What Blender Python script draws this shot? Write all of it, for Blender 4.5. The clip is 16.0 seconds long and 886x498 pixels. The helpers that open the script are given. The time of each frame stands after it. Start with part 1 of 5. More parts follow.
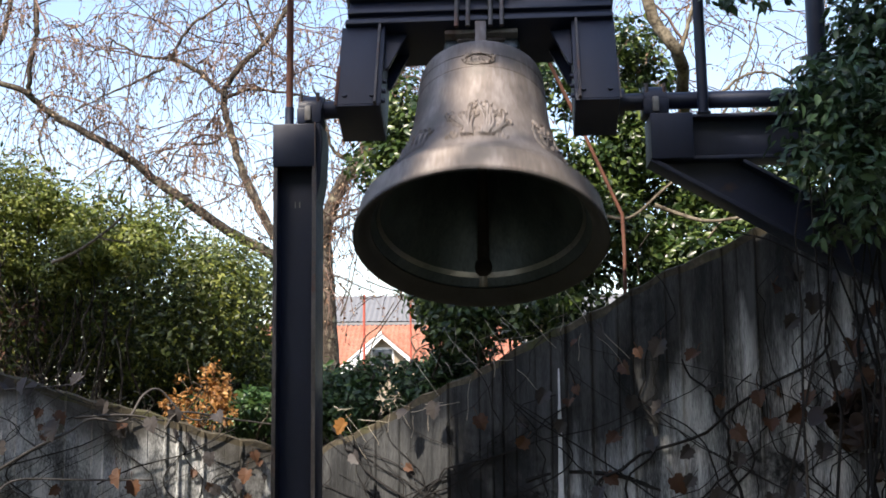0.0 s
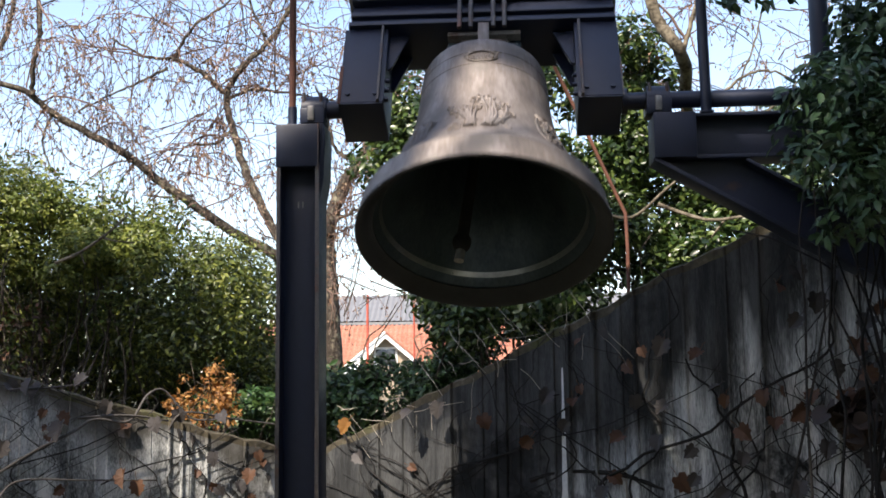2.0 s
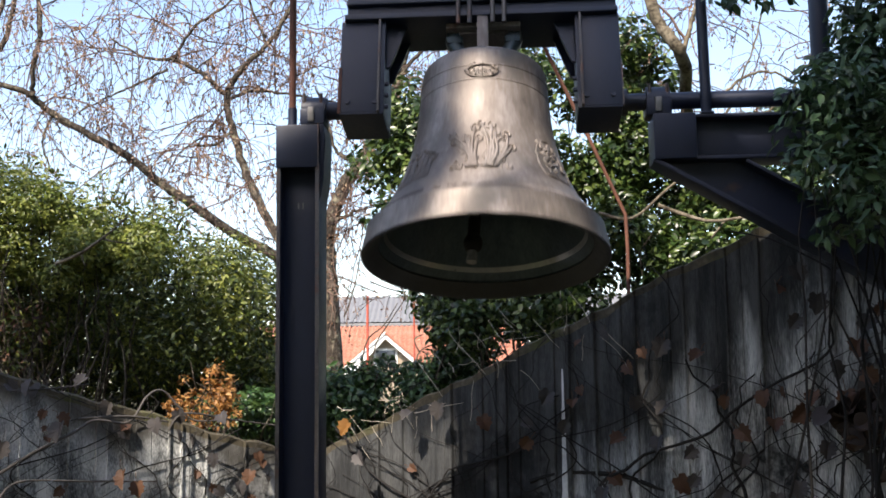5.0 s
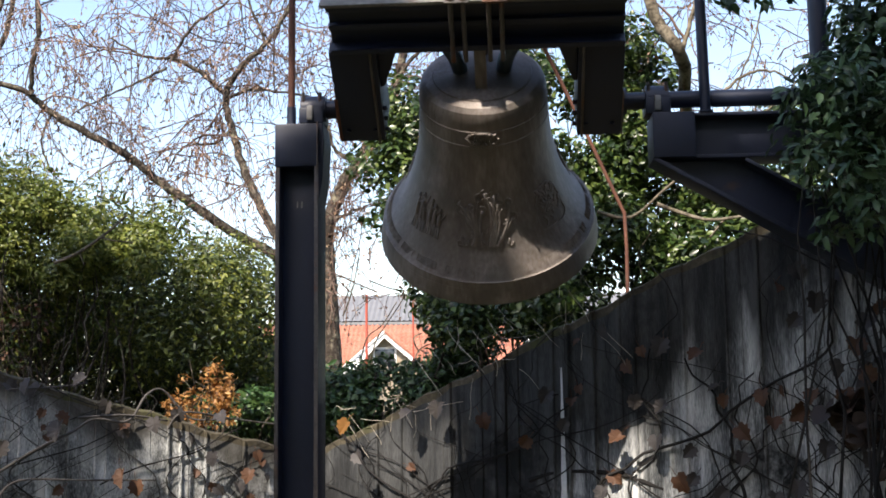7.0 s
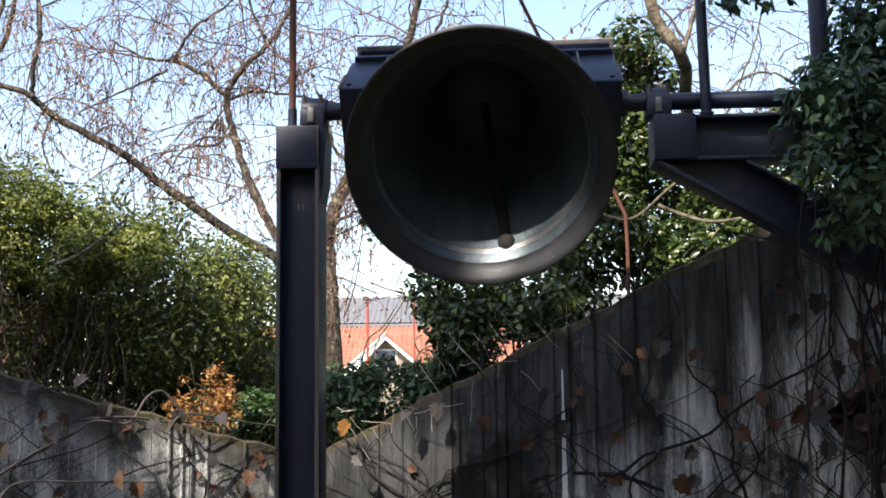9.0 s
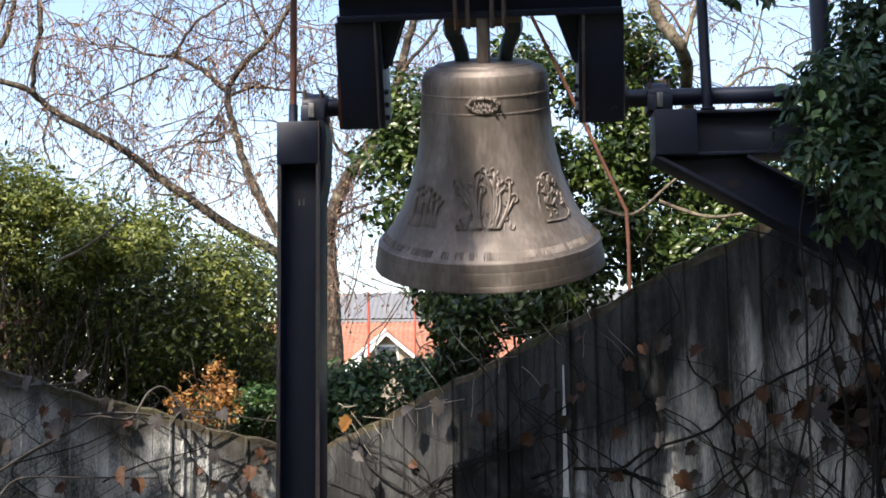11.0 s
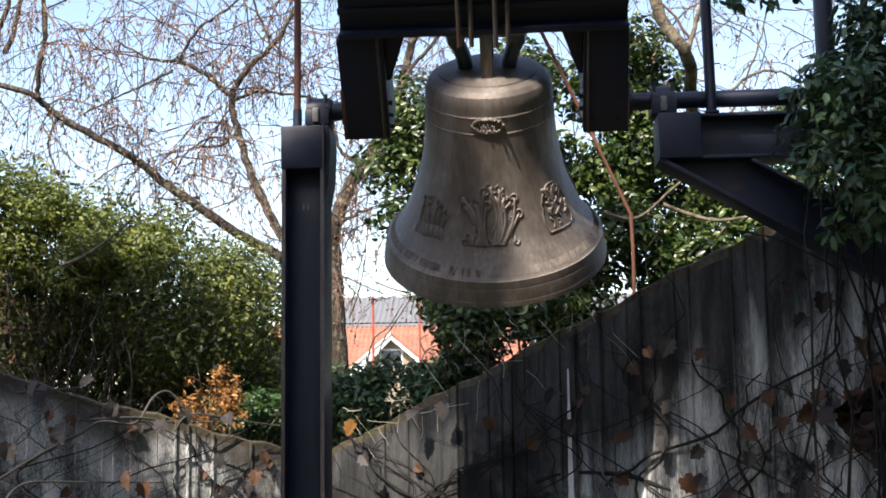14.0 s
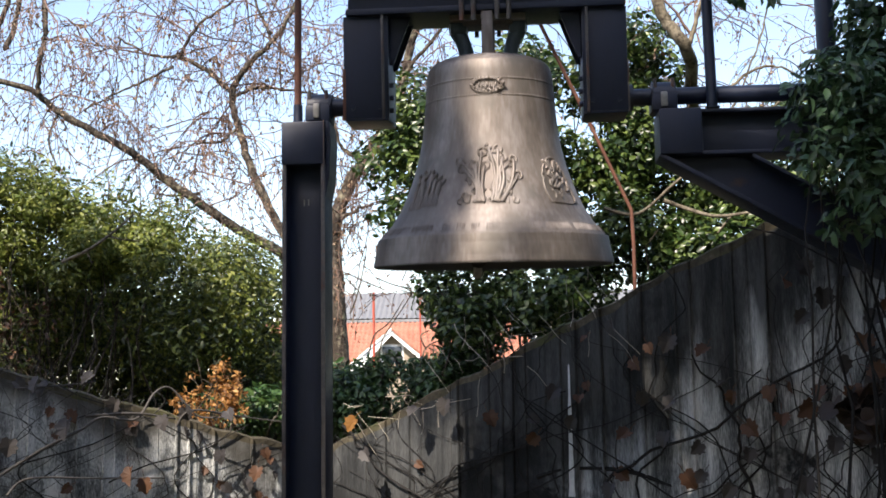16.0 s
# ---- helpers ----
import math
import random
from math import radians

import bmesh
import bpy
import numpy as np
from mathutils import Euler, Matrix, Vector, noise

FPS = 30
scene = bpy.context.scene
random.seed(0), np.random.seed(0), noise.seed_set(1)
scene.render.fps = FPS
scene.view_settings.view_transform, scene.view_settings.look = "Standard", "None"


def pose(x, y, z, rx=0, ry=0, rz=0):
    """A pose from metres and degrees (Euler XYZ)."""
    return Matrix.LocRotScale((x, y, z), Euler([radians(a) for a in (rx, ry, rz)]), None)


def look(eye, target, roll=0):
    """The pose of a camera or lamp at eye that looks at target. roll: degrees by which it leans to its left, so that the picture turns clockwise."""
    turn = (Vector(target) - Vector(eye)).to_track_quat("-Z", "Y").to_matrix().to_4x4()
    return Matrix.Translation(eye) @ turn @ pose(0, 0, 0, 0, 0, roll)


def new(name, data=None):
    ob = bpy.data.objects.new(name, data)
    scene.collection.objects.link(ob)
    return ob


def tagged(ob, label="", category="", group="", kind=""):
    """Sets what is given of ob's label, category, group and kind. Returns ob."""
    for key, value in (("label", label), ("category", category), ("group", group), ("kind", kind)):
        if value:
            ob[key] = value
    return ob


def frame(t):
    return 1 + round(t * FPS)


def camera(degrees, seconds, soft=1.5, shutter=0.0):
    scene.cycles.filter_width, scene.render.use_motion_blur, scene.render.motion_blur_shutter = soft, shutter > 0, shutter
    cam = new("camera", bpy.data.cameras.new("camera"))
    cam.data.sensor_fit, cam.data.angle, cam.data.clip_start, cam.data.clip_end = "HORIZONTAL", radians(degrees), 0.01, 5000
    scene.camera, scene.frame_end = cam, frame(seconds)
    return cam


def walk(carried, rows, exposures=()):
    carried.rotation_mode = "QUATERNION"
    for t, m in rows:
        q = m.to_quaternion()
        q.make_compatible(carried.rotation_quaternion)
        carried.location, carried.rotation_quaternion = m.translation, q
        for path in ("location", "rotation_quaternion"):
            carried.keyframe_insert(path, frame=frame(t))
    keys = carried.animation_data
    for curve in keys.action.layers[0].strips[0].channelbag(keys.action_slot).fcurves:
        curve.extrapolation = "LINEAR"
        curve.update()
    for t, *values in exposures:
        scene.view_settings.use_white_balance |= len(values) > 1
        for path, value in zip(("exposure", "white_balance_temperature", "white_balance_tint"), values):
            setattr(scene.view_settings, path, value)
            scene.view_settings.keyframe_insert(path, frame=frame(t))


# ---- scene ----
# The camera stands in one spot and is held by hand: it only turns a little.
cam = camera(43.3, 16.0, soft=1.7, shutter=0.4)
EYE = (0.0, 0.0, 1.6)
TURNS = (
    (0, -0.224, 7.016, 0.559), (0.5, -0.408, 6.996, 0.527), (1, -0.224, 7.051, 0.549), (1.5, -0.198, 7.001, 0.633),
    (2, -0.043, 7.000, 0.675), (2.5, 0.132, 7.048, 0.841), (3, 0.097, 7.072, 0.771), (3.5, 0.000, 7.000, 0.670),
    (4, -0.043, 7.045, 0.676), (6.5, -0.049, 7.052, 0.659), (7, -0.090, 6.991, 0.685), (7.5, 0.058, 7.015, 0.817),
    (8, -0.043, 7.079, 0.676), (8.5, -0.069, 7.088, 0.673), (9, -0.043, 7.084, 0.685), (11.5, 0.049, 6.842, 0.738),
    (12, 0.392, 6.881, 0.839), (12.5, 0.347, 6.858, 0.741), (13, 0.198, 6.941, 0.772), (13.5, 0.054, 7.066, 0.757),
    (14, 0.248, 7.071, 0.825), (14.5, 0.092, 6.982, 0.755), (15, 0.129, 6.993, 0.798), (15.5, 0.230, 6.987, 0.816),
    (16, 0.285, 6.858, 0.854))
PATH = [(t, pose(*EYE, 90 + p, r, w + 0.085)) for t, w, p, r in TURNS]
walk(cam, PATH, exposures=((0, 1.4, 7000, 14), (16, 1.4, 7000, 14)))

# ---- sky and sun ----
SUN_AZ, SUN_EL = -28.0, 46.0          # degrees to the right of straight behind the camera; height
sun_way = Vector((math.sin(radians(SUN_AZ)) * math.cos(radians(SUN_EL)),
                  -math.cos(radians(SUN_AZ)) * math.cos(radians(SUN_EL)), math.sin(radians(SUN_EL))))
world = bpy.data.worlds.new("sky")
scene.world = world
world.use_nodes = True
wn = world.node_tree.nodes
sky = wn.new("ShaderNodeTexSky")
sky.sky_type, sky.sun_disc = "NISHITA", False
sky.sun_elevation = radians(SUN_EL)
sky.sun_rotation = math.atan2(sun_way.x, sun_way.y)
sky.air_density, sky.dust_density, sky.ozone_density = 1.0, 0.9, 1.3
wn["Background"].inputs["Strength"].default_value = 0.14
world.node_tree.links.new(sky.outputs[0], wn["Background"].inputs["Color"])
sun = new("sun", bpy.data.lights.new("sun", "SUN"))
sun.data.energy, sun.data.angle, sun.data.color = 3.9, radians(0.55), (1.0, 0.945, 0.855)
sun.matrix_world = look((0, 0, 30), Vector((0, 0, 30)) - sun_way)


# ---- materials ----
def ramp_node(nt, stops):
    n = nt.nodes.new("ShaderNodeValToRGB")
    els = n.color_ramp.elements
    while len(els) < len(stops):
        els.new(0.5)
    for e, (p, c) in zip(els, stops):
        e.position, e.color = p, (*c, 1)
    return n


def mat(name, stops, scale=6.0, stretch=(1, 1, 1), rough=0.7, metal=0.0, bump=0.3, fine=60.0, island=0.0,
        translucent=0.0, detail=8.0, fine_mix=0.35, bump_dist=0.01, rough_var=0.15, spots=None, spots_follow=False, drip=None):
    """Base colour from noise at two scales; island adds a change from leaf to leaf; spots is a second colour laid on in patches."""
    m = bpy.data.materials.new(name)
    m.use_nodes = True
    nt = m.node_tree
    lk = nt.links.new
    bsdf = nt.nodes["Principled BSDF"]
    tc = nt.nodes.new("ShaderNodeTexCoord")
    mp = nt.nodes.new("ShaderNodeMapping")
    mp.inputs["Scale"].default_value = stretch
    lk(tc.outputs["Object"], mp.inputs["Vector"])
    big = nt.nodes.new("ShaderNodeTexNoise")
    big.inputs["Scale"].default_value, big.inputs["Detail"].default_value = scale, detail
    big.inputs["Roughness"].default_value = 0.6
    small = nt.nodes.new("ShaderNodeTexNoise")
    small.inputs["Scale"].default_value, small.inputs["Detail"].default_value = fine, 4.0
    lk(mp.outputs[0], big.inputs["Vector"])
    lk(mp.outputs[0], small.inputs["Vector"])
    mix = nt.nodes.new("ShaderNodeMix")
    mix.inputs[0].default_value = fine_mix
    lk(big.outputs["Fac"], mix.inputs[2])
    lk(small.outputs["Fac"], mix.inputs[3])
    fac = mix.outputs[0]
    if island:
        geo = nt.nodes.new("ShaderNodeNewGeometry")
        mi = nt.nodes.new("ShaderNodeMix")
        mi.inputs[0].default_value = island
        lk(fac, mi.inputs[2])
        lk(geo.outputs["Random Per Island"], mi.inputs[3])
        fac = mi.outputs[0]
    col = ramp_node(nt, stops)
    lk(fac, col.inputs[0])
    out = col.outputs[0]
    if spots:
        colour, size, low, high = spots
        sp = nt.nodes.new("ShaderNodeTexNoise")
        sp.inputs["Scale"].default_value, sp.inputs["Detail"].default_value = size, 6.0
        sp.inputs["Roughness"].default_value = 0.62
        lk(mp.outputs[0] if spots_follow else tc.outputs["Object"], sp.inputs["Vector"])
        sr = nt.nodes.new("ShaderNodeMapRange")
        sr.inputs[1].default_value, sr.inputs[2].default_value = low, high
        lk(sp.outputs["Fac"], sr.inputs[0])
        sm = nt.nodes.new("ShaderNodeMix")
        sm.data_type = "RGBA"
        lk(sr.outputs[0], sm.inputs[0])
        lk(out, sm.inputs[6])
        sm.inputs[7].default_value = (*colour, 1)
        out = sm.outputs[2]
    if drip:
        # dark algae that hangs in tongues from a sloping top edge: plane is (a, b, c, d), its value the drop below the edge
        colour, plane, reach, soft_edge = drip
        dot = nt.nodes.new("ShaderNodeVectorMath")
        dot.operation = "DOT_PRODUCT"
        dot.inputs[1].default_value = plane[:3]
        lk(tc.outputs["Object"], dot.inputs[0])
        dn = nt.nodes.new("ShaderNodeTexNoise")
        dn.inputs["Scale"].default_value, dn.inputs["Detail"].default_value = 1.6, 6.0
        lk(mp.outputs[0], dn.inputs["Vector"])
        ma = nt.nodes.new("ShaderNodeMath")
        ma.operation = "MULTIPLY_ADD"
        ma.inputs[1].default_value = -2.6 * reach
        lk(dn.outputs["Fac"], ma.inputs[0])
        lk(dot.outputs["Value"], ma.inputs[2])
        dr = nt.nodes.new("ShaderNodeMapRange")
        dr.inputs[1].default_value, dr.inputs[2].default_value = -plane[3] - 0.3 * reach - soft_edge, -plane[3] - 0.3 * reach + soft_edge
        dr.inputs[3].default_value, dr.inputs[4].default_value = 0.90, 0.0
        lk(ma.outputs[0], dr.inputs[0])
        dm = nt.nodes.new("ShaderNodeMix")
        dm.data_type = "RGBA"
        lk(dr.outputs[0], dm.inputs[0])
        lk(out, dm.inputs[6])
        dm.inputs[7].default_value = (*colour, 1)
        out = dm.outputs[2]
    lk(out, bsdf.inputs["Base Color"])
    rr = nt.nodes.new("ShaderNodeMapRange")
    rr.inputs[3].default_value, rr.inputs[4].default_value = max(0.05, rough - rough_var), min(1, rough + rough_var)
    lk(small.outputs["Fac"], rr.inputs[0])
    lk(rr.outputs[0], bsdf.inputs["Roughness"])
    bsdf.inputs["Metallic"].default_value = metal
    if rough > 0.8:
        bsdf.inputs["Specular IOR Level"].default_value = 0.2
    if bump:
        bp = nt.nodes.new("ShaderNodeBump")
        bp.inputs["Strength"].default_value, bp.inputs["Distance"].default_value = bump, bump_dist
        lk(mix.outputs[0], bp.inputs["Height"])
        lk(bp.outputs[0], bsdf.inputs["Normal"])
    if translucent:
        tr = nt.nodes.new("ShaderNodeBsdfTranslucent")
        lk(out, tr.inputs["Color"])
        ms = nt.nodes.new("ShaderNodeMixShader")
        ms.inputs[0].default_value = translucent
        lk(bsdf.outputs[0], ms.inputs[1])
        lk(tr.outputs[0], ms.inputs[2])
        lk(ms.outputs[0], nt.nodes["Material Output"].inputs["Surface"])
    return m


BRONZE = mat("weathered_bronze", [(0.25, (0.066, 0.054, 0.047)), (0.5, (0.19, 0.161, 0.142)), (0.75, (0.36, 0.327, 0.310))],
             scale=5, stretch=(1.6, 1.6, 0.35), rough=0.60, metal=0.5, bump=0.12, fine=45, rough_var=0.12,
             spots=((0.15, 0.135, 0.12), 7.0, 0.50, 0.7))
# Same bronze with the hollow's bluish shade put into its colour
BRONZE_SHADED = mat("shaded_bronze", [(0.3, (0.034, 0.048, 0.058)), (0.7, (0.110, 0.146, 0.168))], scale=5, stretch=(2, 2, 0.5),
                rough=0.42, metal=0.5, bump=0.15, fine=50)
# Bronze again, the rim's shade put into its dark grey
LIP_SHADED = mat("shaded_lip_bronze", [(0.3, (0.020, 0.022, 0.025)), (0.7, (0.042, 0.045, 0.049))], scale=6, rough=0.5, metal=0.4, bump=0.12, fine=60)
STEEL = mat("dark_painted_steel", [(0.3, (0.004, 0.008, 0.022)), (0.6, (0.008, 0.014, 0.036)), (0.8, (0.018, 0.027, 0.056))],
            scale=4, stretch=(1, 1, 0.5), rough=0.45, metal=0.0, bump=0.12, fine=70,
            spots=((0.07, 0.032, 0.02), 5.0, 0.66, 0.78))
# Worn fittings, and column edges whose sunlight is put into this pale colour
STEEL_WORN_LIT = mat("worn_and_lit_steel", [(0.3, (0.045, 0.04, 0.04)), (0.6, (0.12, 0.105, 0.095)), (0.8, (0.20, 0.17, 0.15))],
                 scale=9, rough=0.5, metal=0.2, bump=0.2, fine=80, spots=((0.16, 0.06, 0.03), 6.0, 0.52, 0.68))
STEEL_TOP = mat("weathered_steel_top", [(0.3, (0.10, 0.095, 0.085)), (0.7, (0.30, 0.28, 0.25))], scale=7, rough=0.6,
                bump=0.2, fine=60, spots=((0.13, 0.06, 0.035), 6.0, 0.55, 0.7))
RUST = mat("rusty_steel", [(0.3, (0.05, 0.019, 0.012)), (0.55, (0.135, 0.052, 0.031)), (0.8, (0.23, 0.11, 0.07))], scale=8,
           rough=0.75, bump=0.3, fine=90)
IRON = mat("dull_black_iron", [(0.3, (0.010, 0.010, 0.011)), (0.7, (0.030, 0.029, 0.028))], scale=9, rough=0.85, bump=0.3, fine=60)
GALV = mat("greased_bright_steel", [(0.3, (0.13, 0.125, 0.12)), (0.7, (0.36, 0.35, 0.33))], scale=12, rough=0.45, metal=0.5,
           bump=0.15)
BOARDED = dict(scale=3.6, stretch=(3.6, 3.6, 0.45), rough=0.88, bump=0.8, fine=70, fine_mix=0.30, bump_dist=0.010)
CONCRETE = mat("board_marked_concrete", [(0.36, (0.045, 0.048, 0.05)), (0.45, (0.175, 0.185, 0.188)), (0.52, (0.40, 0.415, 0.415)), (0.60, (0.63, 0.64, 0.63))],
               spots=((0.035, 0.036, 0.037), 2.6, 0.55, 0.66), drip=((0.060, 0.056, 0.048), (-0.331, 0.0, -1.0, 0.955), 0.17, 0.08), **dict(BOARDED, stretch=(2.0, 2.0, 0.8)))
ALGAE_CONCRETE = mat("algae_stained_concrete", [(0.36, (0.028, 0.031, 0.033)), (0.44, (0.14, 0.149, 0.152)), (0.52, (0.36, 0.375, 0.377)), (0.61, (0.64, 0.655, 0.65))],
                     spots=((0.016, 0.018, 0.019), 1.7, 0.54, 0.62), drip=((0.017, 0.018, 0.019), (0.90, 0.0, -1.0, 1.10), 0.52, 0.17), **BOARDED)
CAP = mat("mossy_concrete_edge", [(0.3, (0.03, 0.026, 0.018)), (0.55, (0.085, 0.073, 0.05)), (0.8, (0.20, 0.175, 0.125))], scale=5,
          rough=0.92, bump=0.6, fine=40, spots=((0.07, 0.075, 0.03), 4.0, 0.52, 0.66))
SOIL = mat("leaf_litter_soil", [(0.3, (0.035, 0.026, 0.017)), (0.6, (0.085, 0.065, 0.042)), (0.8, (0.14, 0.11, 0.065))], scale=3,
           rough=0.95, bump=0.8, fine=25, bump_dist=0.03, spots=((0.05, 0.075, 0.025), 0.7, 0.48, 0.62))
BARK = mat("grey_bark", [(0.35, (0.018, 0.014, 0.011)), (0.5, (0.058, 0.047, 0.038)), (0.65, (0.19, 0.165, 0.13))], scale=24,
           stretch=(1, 1, 0.6), rough=0.92, bump=1.0, fine=90, bump_dist=0.03, spots=((0.20, 0.185, 0.13), 11.0, 0.56, 0.66))
PALE_BARK = mat("pale_bark", [(0.38, (0.035, 0.028, 0.02)), (0.62, (0.22, 0.19, 0.14))], scale=18, rough=0.85, bump=0.4, fine=60)
TWIG = mat("reddish_twig", [(0.3, (0.045, 0.027, 0.021)), (0.7, (0.17, 0.105, 0.08))], scale=6, rough=0.8, bump=0.1, island=0.6)
BUD = mat("dry_bud", [(0.2, (0.10, 0.05, 0.03)), (0.5, (0.26, 0.15, 0.09)), (0.8, (0.46, 0.33, 0.22))], scale=5, rough=0.7, bump=0,
          island=0.8, translucent=0.3)
VINE = mat("dark_vine_stem", [(0.3, (0.007, 0.007, 0.007)), (0.7, (0.028, 0.026, 0.025))], scale=8, rough=0.85, bump=0.4, fine=60,
           island=0.5)
VINE_PALE = mat("grey_vine_stem", [(0.3, (0.032, 0.030, 0.029)), (0.7, (0.11, 0.10, 0.092))], scale=8, rough=0.85, bump=0.4, fine=60,
                island=0.4)

DRY_STEM = mat("bleached_twig", [(0.3, (0.20, 0.18, 0.14)), (0.7, (0.46, 0.42, 0.35))], scale=8, rough=0.85, bump=0.2, island=0.4)


def leaf_mat(name, dark, mid, light, rough=0.4, translucent=0.3):
    return mat(name, [(0.15, dark), (0.5, mid), (0.85, light)], scale=2.2, rough=rough, bump=0, fine=20, island=0.62,
               translucent=translucent, detail=3)


HEDGE_LEAF = leaf_mat("hedge_leaf", (0.009, 0.019, 0.004), (0.060, 0.086, 0.013), (0.24, 0.26, 0.054), 0.42, 0.3)
PRIVET_LEAF = leaf_mat("privet_leaf", (0.038, 0.056, 0.010), (0.125, 0.165, 0.028), (0.31, 0.33, 0.08), 0.42, 0.35)
IVY_LEAF = leaf_mat("ivy_leaf", (0.007, 0.018, 0.005), (0.029, 0.060, 0.012), (0.145, 0.195, 0.05), 0.35, 0.28)
SHRUB_LEAF = leaf_mat("shrub_leaf", (0.012, 0.035, 0.010), (0.035, 0.085, 0.022), (0.09, 0.15, 0.04), 0.4, 0.2)
LAUREL_LEAF = leaf_mat("laurel_leaf", (0.011, 0.030, 0.012), (0.034, 0.080, 0.032), (0.085, 0.150, 0.06), 0.42, 0.2)
DRY_LEAF = leaf_mat("dry_brown_leaf", (0.026, 0.013, 0.008), (0.072, 0.034, 0.018), (0.19, 0.085, 0.04), 0.6, 0.25)
GREY_LEAF = leaf_mat("withered_grey_leaf", (0.017, 0.016, 0.018), (0.042, 0.038, 0.038), (0.10, 0.085, 0.076), 0.65, 0.2)
DEAD_LEAF = leaf_mat("dead_dark_leaf", (0.012, 0.008, 0.007), (0.03, 0.02, 0.017), (0.08, 0.045, 0.03), 0.7, 0.1)
ORANGE_LEAF = leaf_mat("orange_leaf", (0.09, 0.04, 0.012), (0.32, 0.14, 0.035), (0.50, 0.28, 0.09), 0.55, 0.35)
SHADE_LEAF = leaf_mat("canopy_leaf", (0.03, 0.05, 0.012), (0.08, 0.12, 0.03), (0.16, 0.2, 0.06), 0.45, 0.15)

ROOF = mat("orange_roof_tile", [(0.25, (0.22, 0.082, 0.055)), (0.5, (0.31, 0.132, 0.090)), (0.8, (0.40, 0.21, 0.155))], scale=2.2,
           rough=0.85, bump=0.2, fine=12)
SHEET = mat("grey_sheet_roof", [(0.3, (0.14, 0.14, 0.142)), (0.7, (0.19, 0.19, 0.192))], scale=1.0, rough=0.6, bump=0.1, fine=8)
RENDER_WALL = mat("pale_render", [(0.3, (0.26, 0.21, 0.15)), (0.7, (0.36, 0.30, 0.23))], scale=1.5, rough=0.9, bump=0.1, fine=20)
WHITE = mat("white_paint", [(0.3, (0.70, 0.70, 0.69)), (0.7, (0.82, 0.82, 0.80))], scale=3, rough=0.6, bump=0.05, fine=20)
GLASS = mat("dark_window_glass", [(0.3, (0.03, 0.035, 0.04)), (0.7, (0.06, 0.065, 0.07))], scale=1, rough=0.12, bump=0, rough_var=0.05)
RED_PAINT = mat("red_oxide_paint", [(0.3, (0.28, 0.04, 0.025)), (0.7, (0.42, 0.09, 0.05))], scale=4, rough=0.6, bump=0.1)


# ---- building helpers ----
def thing(name, m, label, category, group="", kind=""):
    ob = new(name)
    ob.empty_display_size = 0.1
    ob.matrix_basis = m
    return tagged(ob, label, category, group, kind)


def soften(bm, degrees=35):
    for f in bm.faces:
        f.smooth = True
    for e in bm.edges:
        e.smooth = len(e.link_faces) == 2 and e.calc_face_angle(0) < radians(degrees)


def part(name, bm, material, parent=None, label="", m=None, crease=35):
    me = bpy.data.meshes.new(name)
    soften(bm, crease)
    bm.to_mesh(me)
    bm.free()
    me.materials.append(material)
    ob = new(name, me)
    ob.parent = parent
    if m is not None:
        ob.matrix_basis = m
    if label:
        ob["label"] = label
    return ob


def raw(name, verts, faces, material, parent=None, label="", smooth=False):
    me = bpy.data.meshes.new(name)
    me.from_pydata([tuple(v) for v in verts], [], faces)
    me.materials.append(material)
    if smooth:
        me.shade_smooth()
    ob = new(name, me)
    ob.parent = parent
    if label:
        ob["label"] = label
    return ob


def add_box(bm, lo, hi, bevel=0.004, m=None):
    c = [(a + b) / 2 for a, b in zip(lo, hi)]
    s = [b - a for a, b in zip(lo, hi)]
    mm = Matrix.Translation(c) @ Matrix.Diagonal((*s, 1))
    if m is not None:
        mm = m @ mm
    vs = bmesh.ops.create_cube(bm, size=1, matrix=mm)["verts"]
    if bevel:
        es = list({e for v in vs for e in v.link_edges})
        bmesh.ops.bevel(bm, geom=es, offset=bevel, segments=2, affect="EDGES", profile=0.6)
    return bm


def box(lo, hi, bevel=0.004, m=None):
    return add_box(bmesh.new(), lo, hi, bevel, m)


def add_rod(bm, a, b, r, sides=16, r2=None):
    a, b = Vector(a), Vector(b)
    m = Matrix.Translation((a + b) / 2) @ (b - a).to_track_quat("Z", "Y").to_matrix().to_4x4()
    bmesh.ops.create_cone(bm, cap_ends=True, segments=sides, radius1=r, radius2=r if r2 is None else r2, depth=(b - a).length, matrix=m)
    return bm


def rod(a, b, r, sides=16, r2=None):
    return add_rod(bmesh.new(), a, b, r, sides, r2)


def prism(points, y0, y1, bevel=0.003):
    """A plate whose outline lies in x and z, from y0 to y1."""
    bm = bmesh.new()
    vs = [bm.verts.new((x, y0, z)) for x, z in points]
    f = bm.faces.new(vs)
    up = bmesh.ops.extrude_face_region(bm, geom=[f])["geom"]
    bmesh.ops.translate(bm, verts=[g for g in up if isinstance(g, bmesh.types.BMVert)], vec=(0, y1 - y0, 0))
    bmesh.ops.recalc_face_normals(bm, faces=bm.faces)
    if bevel:
        bmesh.ops.bevel(bm, geom=list(bm.edges), offset=bevel, segments=1, affect="EDGES")
    return bm


